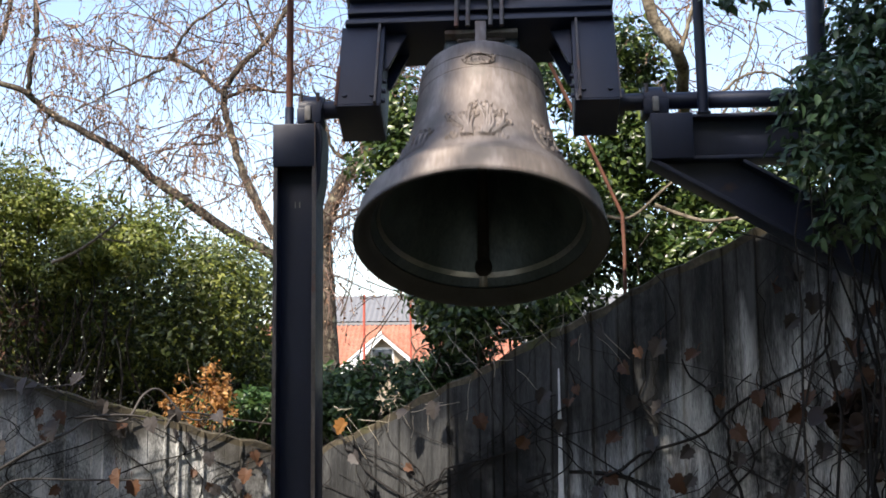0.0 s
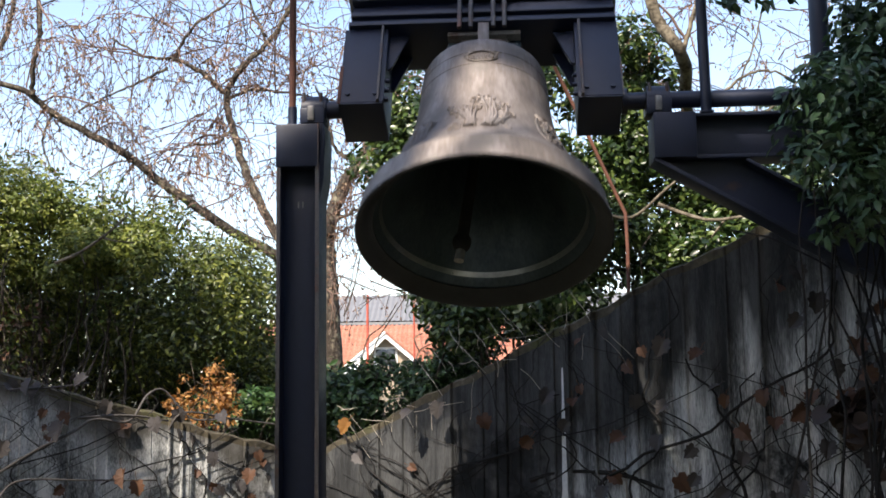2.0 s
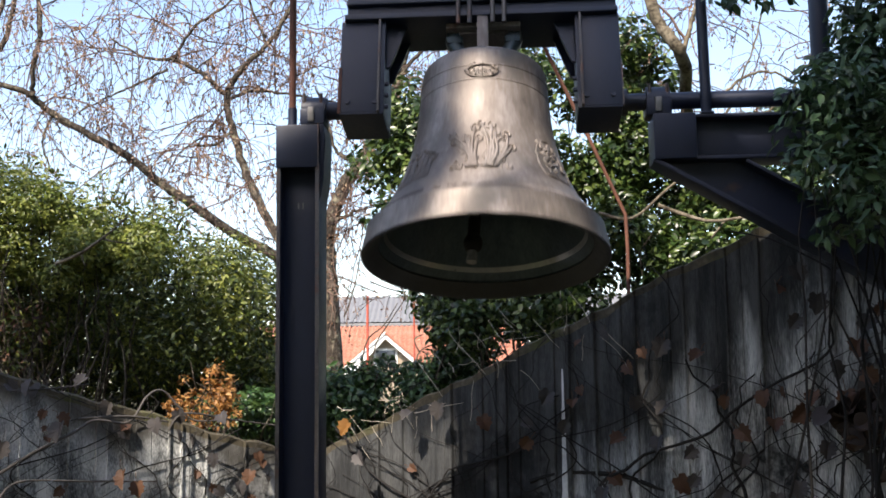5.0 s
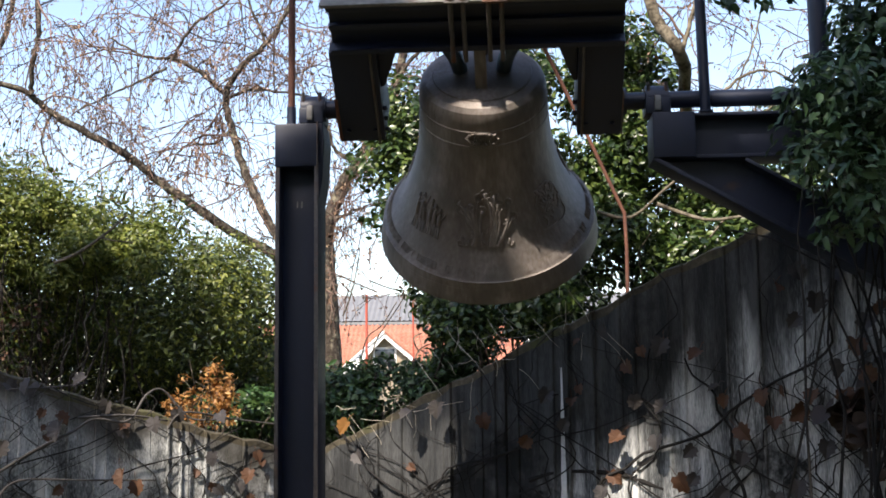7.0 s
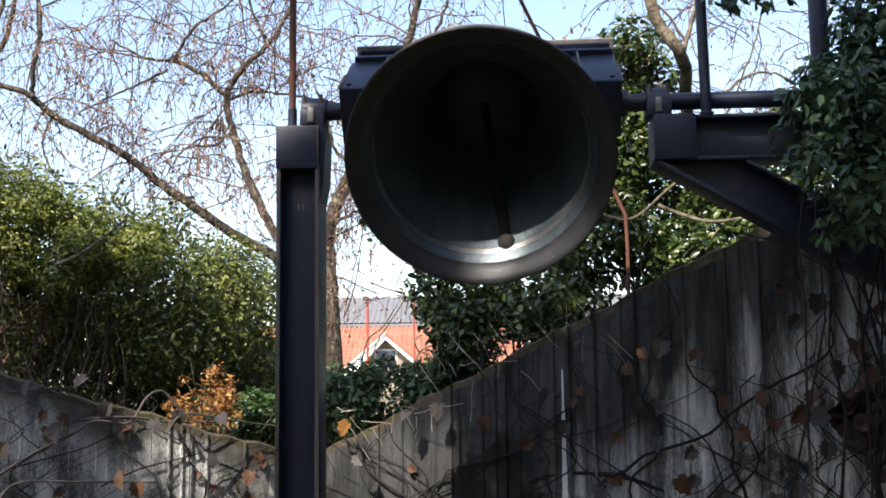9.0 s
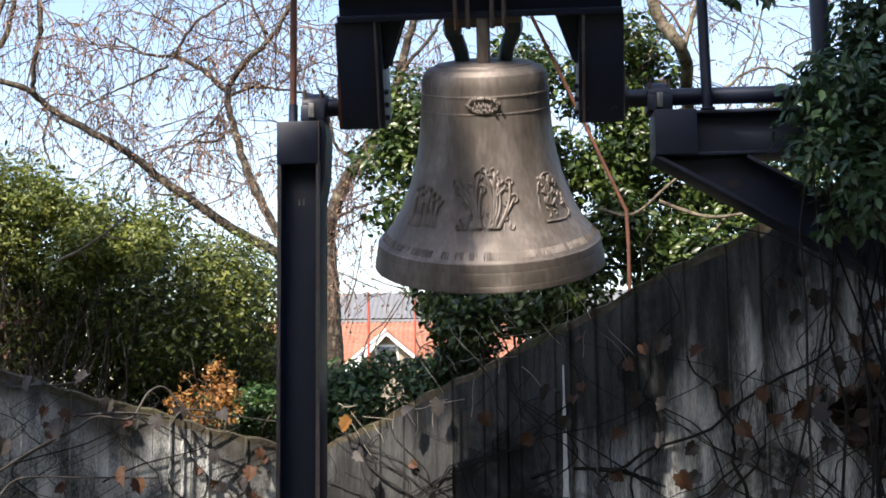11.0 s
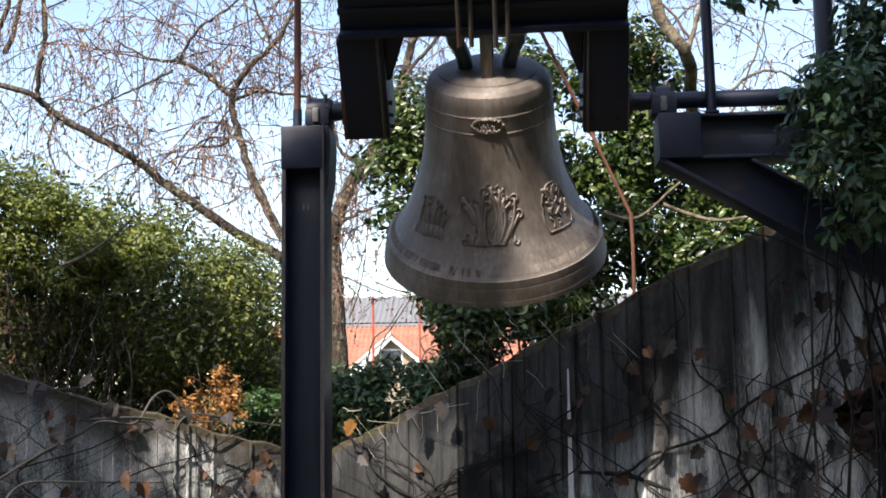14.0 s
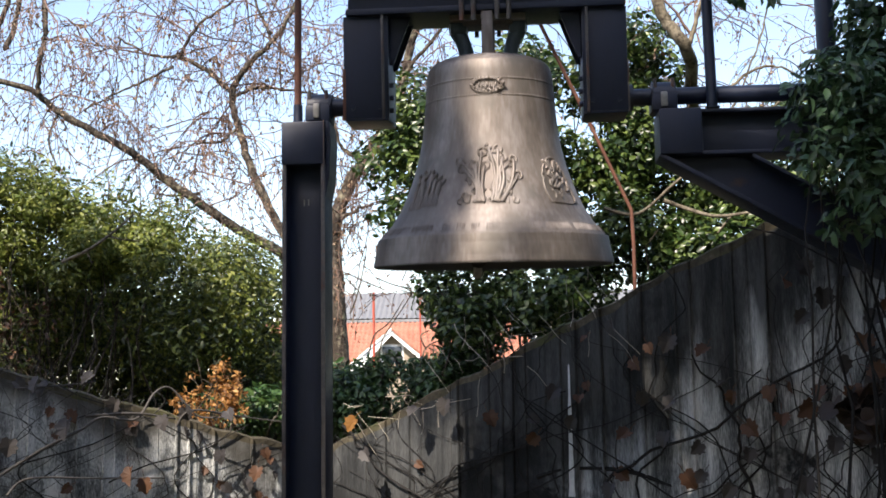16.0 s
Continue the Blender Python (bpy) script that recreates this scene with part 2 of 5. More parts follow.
def lathe(profile, segments=96):
    """Turns a closed outline of (radius, height) about z."""
    bm = bmesh.new()
    rings = []
    for r, z in profile:
        rings.append([bm.verts.new((r * math.cos(2 * math.pi * k / segments), r * math.sin(2 * math.pi * k / segments), z))
                      for k in range(segments)] if r > 1e-5 else [bm.verts.new((0, 0, z))])
    for a, b in zip(rings, rings[1:]):
        for k in range(segments):
            j = (k + 1) % segments
            if len(a) == 1 and len(b) == 1:
                continue
            if len(a) == 1:
                bm.faces.new((a[0], b[j], b[k]))
            elif len(b) == 1:
                bm.faces.new((a[k], a[j], b[0]))
            else:
                bm.faces.new((a[k], a[j], b[j], b[k]))
    bmesh.ops.recalc_face_normals(bm, faces=bm.faces)
    return bm


class Pile:
    """Many tubes and leaves gathered into one mesh."""

    def __init__(self):
        self.v, self.f = [], []

    def tube(self, pts, radii, sides=5):
        pts = [Vector(p) for p in pts]
        base = len(self.v)
        n = len(pts)
        for i, p in enumerate(pts):
            d = (pts[min(i + 1, n - 1)] - pts[max(i - 1, 0)]).normalized()
            u = d.cross(Vector((0.31, 0.9, 0.2))).normalized()
            w = d.cross(u)
            r = float(radii[i] if isinstance(radii, (list, tuple)) else radii)
            for k in range(sides):
                a = 2 * math.pi * k / sides
                self.v.append(p + r * (math.cos(a) * u + math.sin(a) * w))
        for i in range(n - 1):
            for k in range(sides):
                j = (k + 1) % sides
                self.f.append((base + i * sides + k, base + i * sides + j, base + (i + 1) * sides + j, base + (i + 1) * sides + k))
        self.f.append(tuple(base + (n - 1) * sides + k for k in range(sides)))

    def fan(self, p, normal, tip, outline, size, cup=0.15):
        """One leaf: a fan about p, its tip towards tip, with an outline of (along, across)."""
        nrm = Vector(normal).normalized()
        t = Vector(tip) - nrm * Vector(tip).dot(nrm)
        t = t.normalized() if t.length > 1e-4 else nrm.orthogonal().normalized()
        s = nrm.cross(t)
        base = len(self.v)
        self.v.append(Vector(p) + t * size * 0.35 - nrm * size * cup * 0.3)
        for a, c in outline:
            self.v.append(Vector(p) + t * a * size + s * c * size + nrm * size * (cup * (abs(c) * 1.6 - (a - 0.4) ** 2 * 1.5)))
        n = len(outline)
        for k in range(n):
            self.f.append((base, base + 1 + k, base + 1 + (k + 1) % n))

    def make(self, name, material, parent=None, label="", smooth=False):
        return raw(name, self.v, self.f, material, parent, label, smooth)


OVAL = ((0, 0), (0.25, 0.17), (0.6, 0.2), (1, 0), (0.6, -0.2), (0.25, -0.17))
BROAD = ((0, 0), (0.2, 0.24), (0.55, 0.28), (1, 0), (0.55, -0.28), (0.2, -0.24))
IVY = ((0, 0), (0.05, 0.3), (0.4, 0.42), (0.6, 0.22), (1, 0), (0.6, -0.22), (0.4, -0.42), (0.05, -0.3))
MAPLE = ((0, 0.03), (-0.12, 0.2), (0.02, 0.42), (0.24, 0.38), (0.34, 0.56), (0.48, 0.40), (0.66, 0.44), (0.72, 0.24), (0.88, 0.16), (1.0, -0.02),
         (0.84, -0.16), (0.74, -0.22), (0.70, -0.42), (0.5, -0.38), (0.32, -0.54), (0.22, -0.40), (0.0, -0.40), (-0.12, -0.18), (0, -0.03))


def leaf_cloud(name, material, spots, count, size, rng, outline=OVAL, parent=None, spread=0.5, droop=0.0, label=""):
    """Leaves on the outside of soft clumps. spots: rows of centre x, y, z and radius."""
    spots = np.array(spots, float)
    weight = spots[:, 3] ** 2
    pick = rng.choice(len(spots), count, p=weight / weight.sum())
    d = rng.normal(size=(count, 3))
    d /= np.linalg.norm(d, axis=1)[:, None]
    r = spots[pick, 3] * (0.35 + 0.75 * rng.random(count) ** 0.6)
    p = spots[pick, :3] + d * r[:, None] * np.array((1.1, 1.0, 0.85))
    nrm = d * 0.7 + rng.normal(size=(count, 3)) * spread + np.array((0, -0.15, 0.55))
    nrm /= np.linalg.norm(nrm, axis=1)[:, None]
    tip = d * 0.6 + rng.normal(size=(count, 3)) * 0.7 + np.array((0, 0, -droop))
    t = tip - nrm * (tip * nrm).sum(1)[:, None]
    t /= np.linalg.norm(t, axis=1)[:, None] + 1e-6
    s = np.cross(nrm, t)
    sz = size * (0.6 + 0.8 * rng.random(count))
    ol = np.array(((0.4, 0.0), *outline))
    lift = np.abs(ol[:, 1]) * 0.35 - (ol[:, 0] - 0.4) ** 2 * 0.25
    v = (p[:, None] + (t[:, None] * ol[None, :, :1] + s[:, None] * ol[None, :, 1:] + nrm[:, None] * lift[None, :, None]) * sz[:, None, None])
    n = len(outline)
    tri = np.array([(0, 1 + k, 1 + (k + 1) % n) for k in range(n)])
    f = (np.arange(count)[:, None, None] * (n + 1) + tri[None]).reshape(-1, 3)
    me = bpy.data.meshes.new(name)
    v = v.reshape(-1, 3).astype(np.float32)
    me.vertices.add(len(v))
    me.vertices.foreach_set("co", v.ravel())
    me.loops.add(len(f) * 3)
    me.loops.foreach_set("vertex_index", f.ravel().astype(np.int32))
    me.polygons.add(len(f))
    me.polygons.foreach_set("loop_start", np.arange(0, len(f) * 3, 3, dtype=np.int32))
    me.update(calc_edges=True)
    me.materials.append(material)
    ob = new(name, me)
    ob.parent = parent
    if label:
        ob["label"] = label
    return ob


def wander(a, b, steps, sway, rng, sag=0.0):
    """Points of an uneven stem from a to b."""
    a, b = Vector(a), Vector(b)
    out, off = [], Vector((0, 0, 0))
    for i in range(steps + 1):
        u = i / steps
        if 0 < i < steps:
            off = off * 0.6 + Vector(rng.normal(size=3) * sway)
        out.append(a.lerp(b, u) + (off if i < steps else Vector((0, 0, 0))) - Vector((0, 0, sag * 4 * u * (1 - u))))
    return out


def spline(pts, per=6):
    """A smooth line through points (Catmull-Rom)."""
    pts = [Vector(p) for p in pts]
    out = []
    for i in range(len(pts) - 1):
        p0, p1, p2, p3 = pts[max(i - 1, 0)], pts[i], pts[i + 1], pts[min(i + 2, len(pts) - 1)]
        for k in range(per):
            u = k / per
            out.append(0.5 * (2 * p1 + (p2 - p0) * u + (2 * p0 - 5 * p1 + 4 * p2 - p3) * u * u + (3 * p1 - p0 - 3 * p2 + p3) * u ** 3))
    return out + [pts[-1]]


# ---- ground and retaining wall ----
# plan of the wall: from the near end on one side, through the corner behind the post, to the other side
WALL_A, WALL_C, WALL_B = Vector((2.75, 3.75)), Vector((-0.80, 6.42)), Vector((-3.40, 4.80))


def wall_top(s, left):
    """Height of the wall's top, s from 0 at the corner to 1 at the end."""
    return 1.22 + 0.86 * s if left else 1.19 + 1.76 * s


def land(x, y):
    p = Vector((x, y))
    def beyond(a, b):
        d = b - a
        return (d.x * (p.y - a.y) - d.y * (p.x - a.x)) / d.length
    k = max(beyond(WALL_C, WALL_A), beyond(WALL_B, WALL_C))
    base = 0.0
    if k > 0.36:
        base = 1.05 + 0.10 * math.sin(x * 1.3) + 0.06 * math.sin(y * 2.1) + (0.35 * min(1, max(0, (x - 0.3) / 1.5)))
        if y > 11:
            base -= min(4.6, (y - 11) * 0.14)
    return base


def make_ground():
    xs = np.concatenate([-np.geomspace(6, 3000, 26)[::-1], np.arange(-5.75, 5.8, 0.25), np.geomspace(6, 3000, 26)])
    ys = np.concatenate([-np.geomspace(6, 3000, 26)[::-1], np.arange(-5.5, 14, 0.25), np.geomspace(14, 3000, 34)])
    verts = [(x, y, land(x, y)) for y in ys for x in xs]
    w = len(xs)
    faces = [(j * w + i, j * w + i + 1, (j + 1) * w + i + 1, (j + 1) * w + i) for j in range(len(ys) - 1) for i in range(w - 1)]
    ob = raw("ground", verts, faces, SOIL)
    tagged(ob, "dark soil with leaf litter and moss", "ground", kind="structure")


make_ground()
rngw = np.random.default_rng(4)


def make_wall(name, a, b, left):
    """Board-marked concrete: upright boards of uneven width and depth pressed into its face; a rough sloping top."""
    length = (b - a).length
    along = (b - a).normalized()
    out = Vector((along.y, -along.x)) if not left else Vector((-along.y, along.x))     # towards the camera
    marks, s = [], 0.0
    while s < length:
        wdt = 0.045 + 0.05 * rngw.random()
        d = 0.009 * rngw.random()
        fin = 0.012 * (rngw.random() < 0.45)
        marks += [(s, d), (s + wdt - 0.014, d + 0.002), (s + wdt - 0.010, d + 0.002 + fin), (s + wdt - 0.004, d + 0.001 + fin)]
        s += wdt
    rows = 14
    verts, faces = [], []
    n = len(marks)
    for s, d in marks:
        top = wall_top(s / length, left) + 0.008 * math.sin(s * 9) + 0.006 * math.sin(s * 31)
        for j in range(rows + 1):
            u = j / rows
            z = -0.1 + (top + 0.1) * u if j < rows - 1 else top - (0.035 + 0.02 * noise.noise(Vector((s * 5, 3.1, 0)))) * (rows - j)
            dd = d + 0.004 * noise.noise(Vector((s * 8, z * 3, 1.7)))
            q = a + along * s + out * dd
            verts.append((q.x, q.y, z))
        q = a + along * s - out * 0.02
        verts.append((q.x, q.y, top + 0.012))
        q = a + along * s - out * 0.19
        verts.append((q.x, q.y, top + 0.006))
        verts.append((q.x, q.y, -0.1))
    w = rows + 4
    for i in range(n - 1):
        for j in range(w - 1):
            q = (i * w + j, (i + 1) * w + j, (i + 1) * w + j + 1, i * w + j + 1)
            faces.append(q if not left else q[::-1])
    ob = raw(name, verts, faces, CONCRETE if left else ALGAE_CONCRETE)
    ob.data.materials.append(CAP)
    for p in ob.data.polygons:
        if p.index % (w - 1) in (rows - 1, rows, rows + 1):
            p.material_index = 1
    return tagged(ob, "stained board-marked concrete retaining wall with climbing stems", "wall", kind="structure"), along, out, length


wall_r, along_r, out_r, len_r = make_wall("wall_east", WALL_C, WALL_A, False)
wall_l, along_l, out_l, len_l = make_wall("wall_west", WALL_C, WALL_B, True)


def on_wall(left, s, z, off=0.01):
    """A point s metres from the corner along a wall, off its face."""
    al, ou = (along_l, out_l) if left else (along_r, out_r)
    q = WALL_C + al * s + ou * (off + 0.012)
    return Vector((q.x, q.y, z))


# ---- bell frame ----
FRAME = pose(0.176, 4.37, 2.7135, 0, 0, -4.15)      # centre of the shaft; x along the shaft, y away from the camera
GROUND_Z = -2.7135


def bearing(parent, x):
    b = part("bearing", box((x - 0.05, -0.06, -0.065), (x + 0.05, 0.06, 0.0), 0.008), STEEL, parent)
    bm = rod((x - 0.045, 0, 0), (x + 0.045, 0, 0), 0.057, 28)
    part("bearing_cap", bm, STEEL, b)
    part("grease_plate", box((x - 0.016, -0.074, -0.056), (x + 0.010, -0.06, 0.004), 0.006), GALV, b, "bright greasy steel plate")
    for dx in (-0.034, 0.034):
        part("bolt", rod((x + dx, -0.045, -0.01), (x + dx, -0.045, 0.062), 0.008, 6), STEEL_WORN_LIT, b)


def make_post():
    base = thing("steel_post", FRAME @ pose(-0.738, 0, GROUND_Z), "blue-black painted steel column carrying the bell's shaft", "post")
    h = -GROUND_Z
    part("flange", box((-0.084, -0.085, 0), (-0.070, 0.085, h - 0.23), 0.002), STEEL, base)
    part("flange", box((0.070, -0.085, 0), (0.084, 0.085, h - 0.23), 0.002), STEEL, base)
    # Pale strips paint the sunlight that catches the flange edges
    part("flange_edge", box((-0.085, -0.0885, 0), (-0.069, -0.0855, h - 0.23), 0.001), STEEL_WORN_LIT, base, "thin edge strip")
    part("flange_edge", box((0.069, -0.0885, 0), (0.085, -0.0855, h - 0.23), 0.001), STEEL_WORN_LIT, base, "thin edge strip")
    part("web", box((-0.070, -0.012, 0), (0.070, 0.0, h - 0.23), 0.001), STEEL, base)
    part("head_plate", box((-0.088, -0.095, h - 0.247), (0.080, 0.10, h - 0.074), 0.006), STEEL, base)
    part("side_plate", prism([(0.080, h - 0.40), (0.098, h - 0.30), (0.106, h - 0.14), (0.098, h - 0.068), (0.080, h - 0.068)], -0.07, 0.09),
         STEEL, base)
    # Another pale strip, a lit edge put into the colour
    part("side_edge", box((0.079, -0.099, h - 0.26), (0.084, -0.092, h - 0.07), 0.001), STEEL_WORN_LIT, base, "thin edge strip")
    for dx in (-0.012, 0.006):
        part("chalk_mark", box((dx - 0.002, -0.0155, h - 0.40), (dx + 0.002, -0.0125, h - 0.375), 0), GALV, base, "small white painted stroke")
    part("foot_plate", box((-0.14, -0.14, 0.0), (0.14, 0.14, 0.02), 0.003), STEEL, base)
    up = new("shaft_rest")
    up.parent, up.location = base, (0.05, 0, h)
    bearing(up, 0)
    rusty = thing("guide_pipe", FRAME @ pose(-0.787, 0.04, -0.075), "rusty thin steel pipe standing on the column head", "pipe")
    part("pipe", rod((0, 0, 0), (0, 0, 2.6), 0.0145, 14), RUST, rusty)
    part("socket", rod((0, 0, 0), (0, 0, 0.10), 0.019, 14), STEEL, rusty)


def make_bracket():
    base = thing("wall_bracket", FRAME @ pose(0.62, 0, -0.065), "blue-black steel bracket with a raking brace on the wall", "bracket")
    part("head_plate", box((0.036, -0.095, -0.185), (0.20, 0.10, -0.005), 0.006), STEEL, base)
    part("flange", box((0.19, -0.08, -0.022), (1.5, 0.08, -0.008), 0.003), STEEL, base)
    part("flange", box((0.10, -0.08, -0.188), (1.5, 0.08, -0.174), 0.003), STEEL, base)
    part("web", box((0.19, -0.022, -0.174), (1.5, -0.01, -0.022), 0.001), STEEL, base)
    ang = 30.0
    m = pose(0.040, 0, -0.176, 0, ang, 0)
    part("brace_flange", box((0.0, -0.08, -0.014), (1.15, 0.08, 0.0), 0.003, m), STEEL, base)
    part("brace_flange_edge", box((0.0, -0.083, -0.015), (1.15, -0.0805, 0.001), 0.001, m), STEEL, base, "thin edge strip")
    part("brace_flange", box((0.31, -0.08, 0.150), (1.15, 0.08, 0.164), 0.003, m), STEEL, base)
    part("brace_web", prism([(0.01, 0.0), (1.15, 0.0), (1.15, 0.15), (0.32, 0.15), (0.325, 0.178), (0.0, 0.012)], -0.012, 0.0, 0.001), STEEL, base).matrix_basis = m
    part("wall_anchor", box((1.02, -0.10, -0.72), (1.06, 0.75, -0.42), 0.004), STEEL, base)
    up = new("shaft_rest")
    up.parent, up.location = base, (0.065, 0, 0.065)
    bearing(up, 0)
    pole = thing("upright_tube", FRAME @ pose(0.866, -0.06, -0.072), "dark painted steel tube standing upright on the bracket", "tube")
    part("tube", rod((0, 0, 0), (-0.03, 0, 2.4), 0.0215, 20), STEEL, pole)
    part("weld_foot", box((-0.026, -0.026, 0.0), (0.026, 0.026, 0.008), 0.002), STEEL, pole)
    far = thing("upright_tube", FRAME @ pose(1.36, 0.12, -0.08), "dark steel tube half hidden by the evergreen leaves", "tube")
    part("tube", rod((0, 0, 0), (0, 0, 2.4), 0.038, 20), STEEL, far)


make_post()
make_bracket()

# ---- the swinging bell ----
MOUTH = -0.654
OUTER = [(0.475, 0.0), (0.4740, 0.012), (0.4725, 0.0205), (0.4718, 0.0213), (0.4718, 0.0222), (0.4625, 0.070), (0.4618, 0.0708), (0.4618, 0.0717), (0.4580, 0.0935), (0.4565, 0.1040),
         (0.4500, 0.1055), (0.4455, 0.1095), (0.4230, 0.1345), (0.3960, 0.1680),
         (0.366, 0.217), (0.338, 0.277), (0.316, 0.332), (0.298, 0.389), (0.284, 0.445), (0.273, 0.50), (0.2655, 0.56), (0.261, 0.613),
         (0.2585, 0.635), (0.2600, 0.637), (0.2600, 0.641), (0.2575, 0.643), (0.2545, 0.70), (0.2562, 0.702), (0.2562, 0.706), (0.2535, 0.708),
         (0.2520, 0.735), (0.2500, 0.758), (0.2420, 0.780), (0.2260, 0.797), (0.2020, 0.806), (0.1960, 0.8065), (0.1930, 0.812), (0.14, 0.822), (0.0, 0.83)]
INNER = [(0.0, 0.790), (0.07, 0.784), (0.13, 0.764), (0.175, 0.730), (0.200, 0.690), (0.222, 0.60), (0.232, 0.50), (0.252, 0.40), (0.285, 0.30), (0.322, 0.22),
         (0.356, 0.16), (0.376, 0.115), (0.392, 0.085), (0.413, 0.056), (0.412, 0.048)]


def bell_radius(z):
    for (r0, z0), (r1, z1) in zip(OUTER, OUTER[1:]):
        if z0 <= z <= z1:
            return r0 + (r1 - r0) * (z - z0) / (z1 - z0 + 1e-9)
    return 0.25


def on_bell(a, z, off=0.0):
    """A point of the outside: a degrees from the side that faces the camera, z above the mouth."""
    r = bell_radius(z) + off
    return Vector((r * math.sin(radians(a)), -r * math.cos(radians(a)), z))


swing = thing("church_bell", FRAME, "large weathered bronze bell on a dark steel yoke, swinging", "bell")
pile = lathe(OUTER + [])
bell = part("bell_body", pile, BRONZE, swing, "weathered brown-grey bronze bell", Matrix.Translation((0, 0, MOUTH)), 16)
part("bell_inside", lathe(INNER), BRONZE_SHADED, bell, "bronze inside, dark bluish shade put into its colour")
# Added ring: its bright metal stands for the sky's reflection in the lip's curve
GLINT_BRONZE = mat("bright_glint_bronze", [(0.3, (0.25, 0.25, 0.25)), (0.7, (0.5, 0.5, 0.49))], scale=6, rough=0.30, metal=0.9, bump=0, fine=60, rough_var=0.06)
part("glint_ring", lathe([(0.3795, 0.104), (0.3845, 0.0945), (0.3900, 0.085)]), GLINT_BRONZE, bell, "added ring with a bright glint inside the lip")
part("lip", lathe([(0.475, 0.0), (0.469, -0.004), (0.462, -0.003), (0.450, 0.006), (0.432, 0.026), (0.419, 0.040), (0.411, 0.045), (0.410, 0.049)]), LIP_SHADED, bell, "flared lip, shade put into its dark grey")


def curl(p, a, z, r, turn, rng):
    """A small hooked ring on the bell's face."""
    n = 7
    p.tube([on_bell(a + (r / bell_radius(z)) * 57.3 * math.cos(h), z + r * math.sin(h), 0.0015) for h in np.linspace(turn, turn + 4.8, n)], 0.0050, 5)


def relief_tree(a0, seed):
    """A spreading plant: stems that fan out from one foot, with hooked tips."""
    rng = np.random.default_rng(seed)
    p = Pile()
    for k in range(-7, 8):
        end = k * 3.0 + rng.normal() * 0.9
        top = 0.425 - 0.0085 * abs(k) + 0.018 * rng.normal()
        bend = 3.5 * rng.normal()
        us = np.linspace(0, 1, 8)
        foot = 0.30 * end + (-2 if k < 0 else 2)
        pts = [on_bell(a0 + foot + (end - foot) * u ** 1.4 + bend * math.sin(3.1 * u), 0.222 + (top - 0.222) * u, 0.003) for u in us]
        p.tube(pts, [0.0084 - 0.0034 * u for u in us], 6)
        curl(p, a0 + end, top, 0.012 + 0.006 * rng.random(), rng.random() * 6, rng)
        if abs(k) > 0:
            curl(p, a0 + 0.8 * end, 0.22 + 0.10 * rng.random(), 0.010, rng.random() * 6, rng)
    for k in range(10):
        a, z = a0 + 34 * (rng.random() - 0.5), 0.26 + 0.11 * rng.random()
        p.tube([on_bell(a + 4 * u, z + 0.014 * math.sin(5 * u + k), 0.001) for u in np.linspace(0, 1, 6)], 0.0032, 5)
    for a in (-15, -11.5, 11.5, 15):
        p.tube([on_bell(a0 + a, 0.215, 0.0), on_bell(a0 + a, 0.247, 0.0)], 0.0038, 4)
    p.tube([on_bell(a0 - 13, 0.246, 0.0), on_bell(a0 - 10, 0.246, 0.0)], 0.0034, 4)
    p.tube([on_bell(a0 - 3.5, 0.236, 0.0), on_bell(a0, 0.236, 0.001), on_bell(a0 + 4.5, 0.236, 0.0)], 0.0036, 4)
    p.make("relief_ornament", BRONZE, bell, "raised plant-like cast ornament", True)


def relief_arch(a0, seed):
    """A round-topped frame filled with low uneven strokes."""
    rng = np.random.default_rng(seed)
    p = Pile()
    edge = [(-12, 0.225), (-13, 0.30), (-11, 0.355), (-5, 0.392), (1, 0.398), (7, 0.382), (12, 0.345), (13, 0.29), (11.5, 0.225), (-12, 0.225)]
    line = spline([(a, z, 0) for a, z in edge], 4)
    p.tube([on_bell(a0 + q.x + 0.5 * rng.normal(), q.y, 0.001) for q in line], 0.0048, 5)
    for k in range(26):
        a, z = a0 - 10 + 20 * rng.random(), 0.235 + 0.12 * rng.random()
        w, h = 2.2 * rng.normal(), 0.018 + 0.022 * rng.random()
        p.tube([on_bell(a + w * u + math.sin(5 * u + k), z + h * u, 0.001) for u in np.linspace(0, 1, 6)], 0.005 + 0.003 * rng.random(), 5)
    p.make("relief_ornament", BRONZE, bell, "raised round-topped cast panel", True)


for i, a0 in enumerate((0, 120, -120, 180)):
    relief_tree(a0, 20 + i)
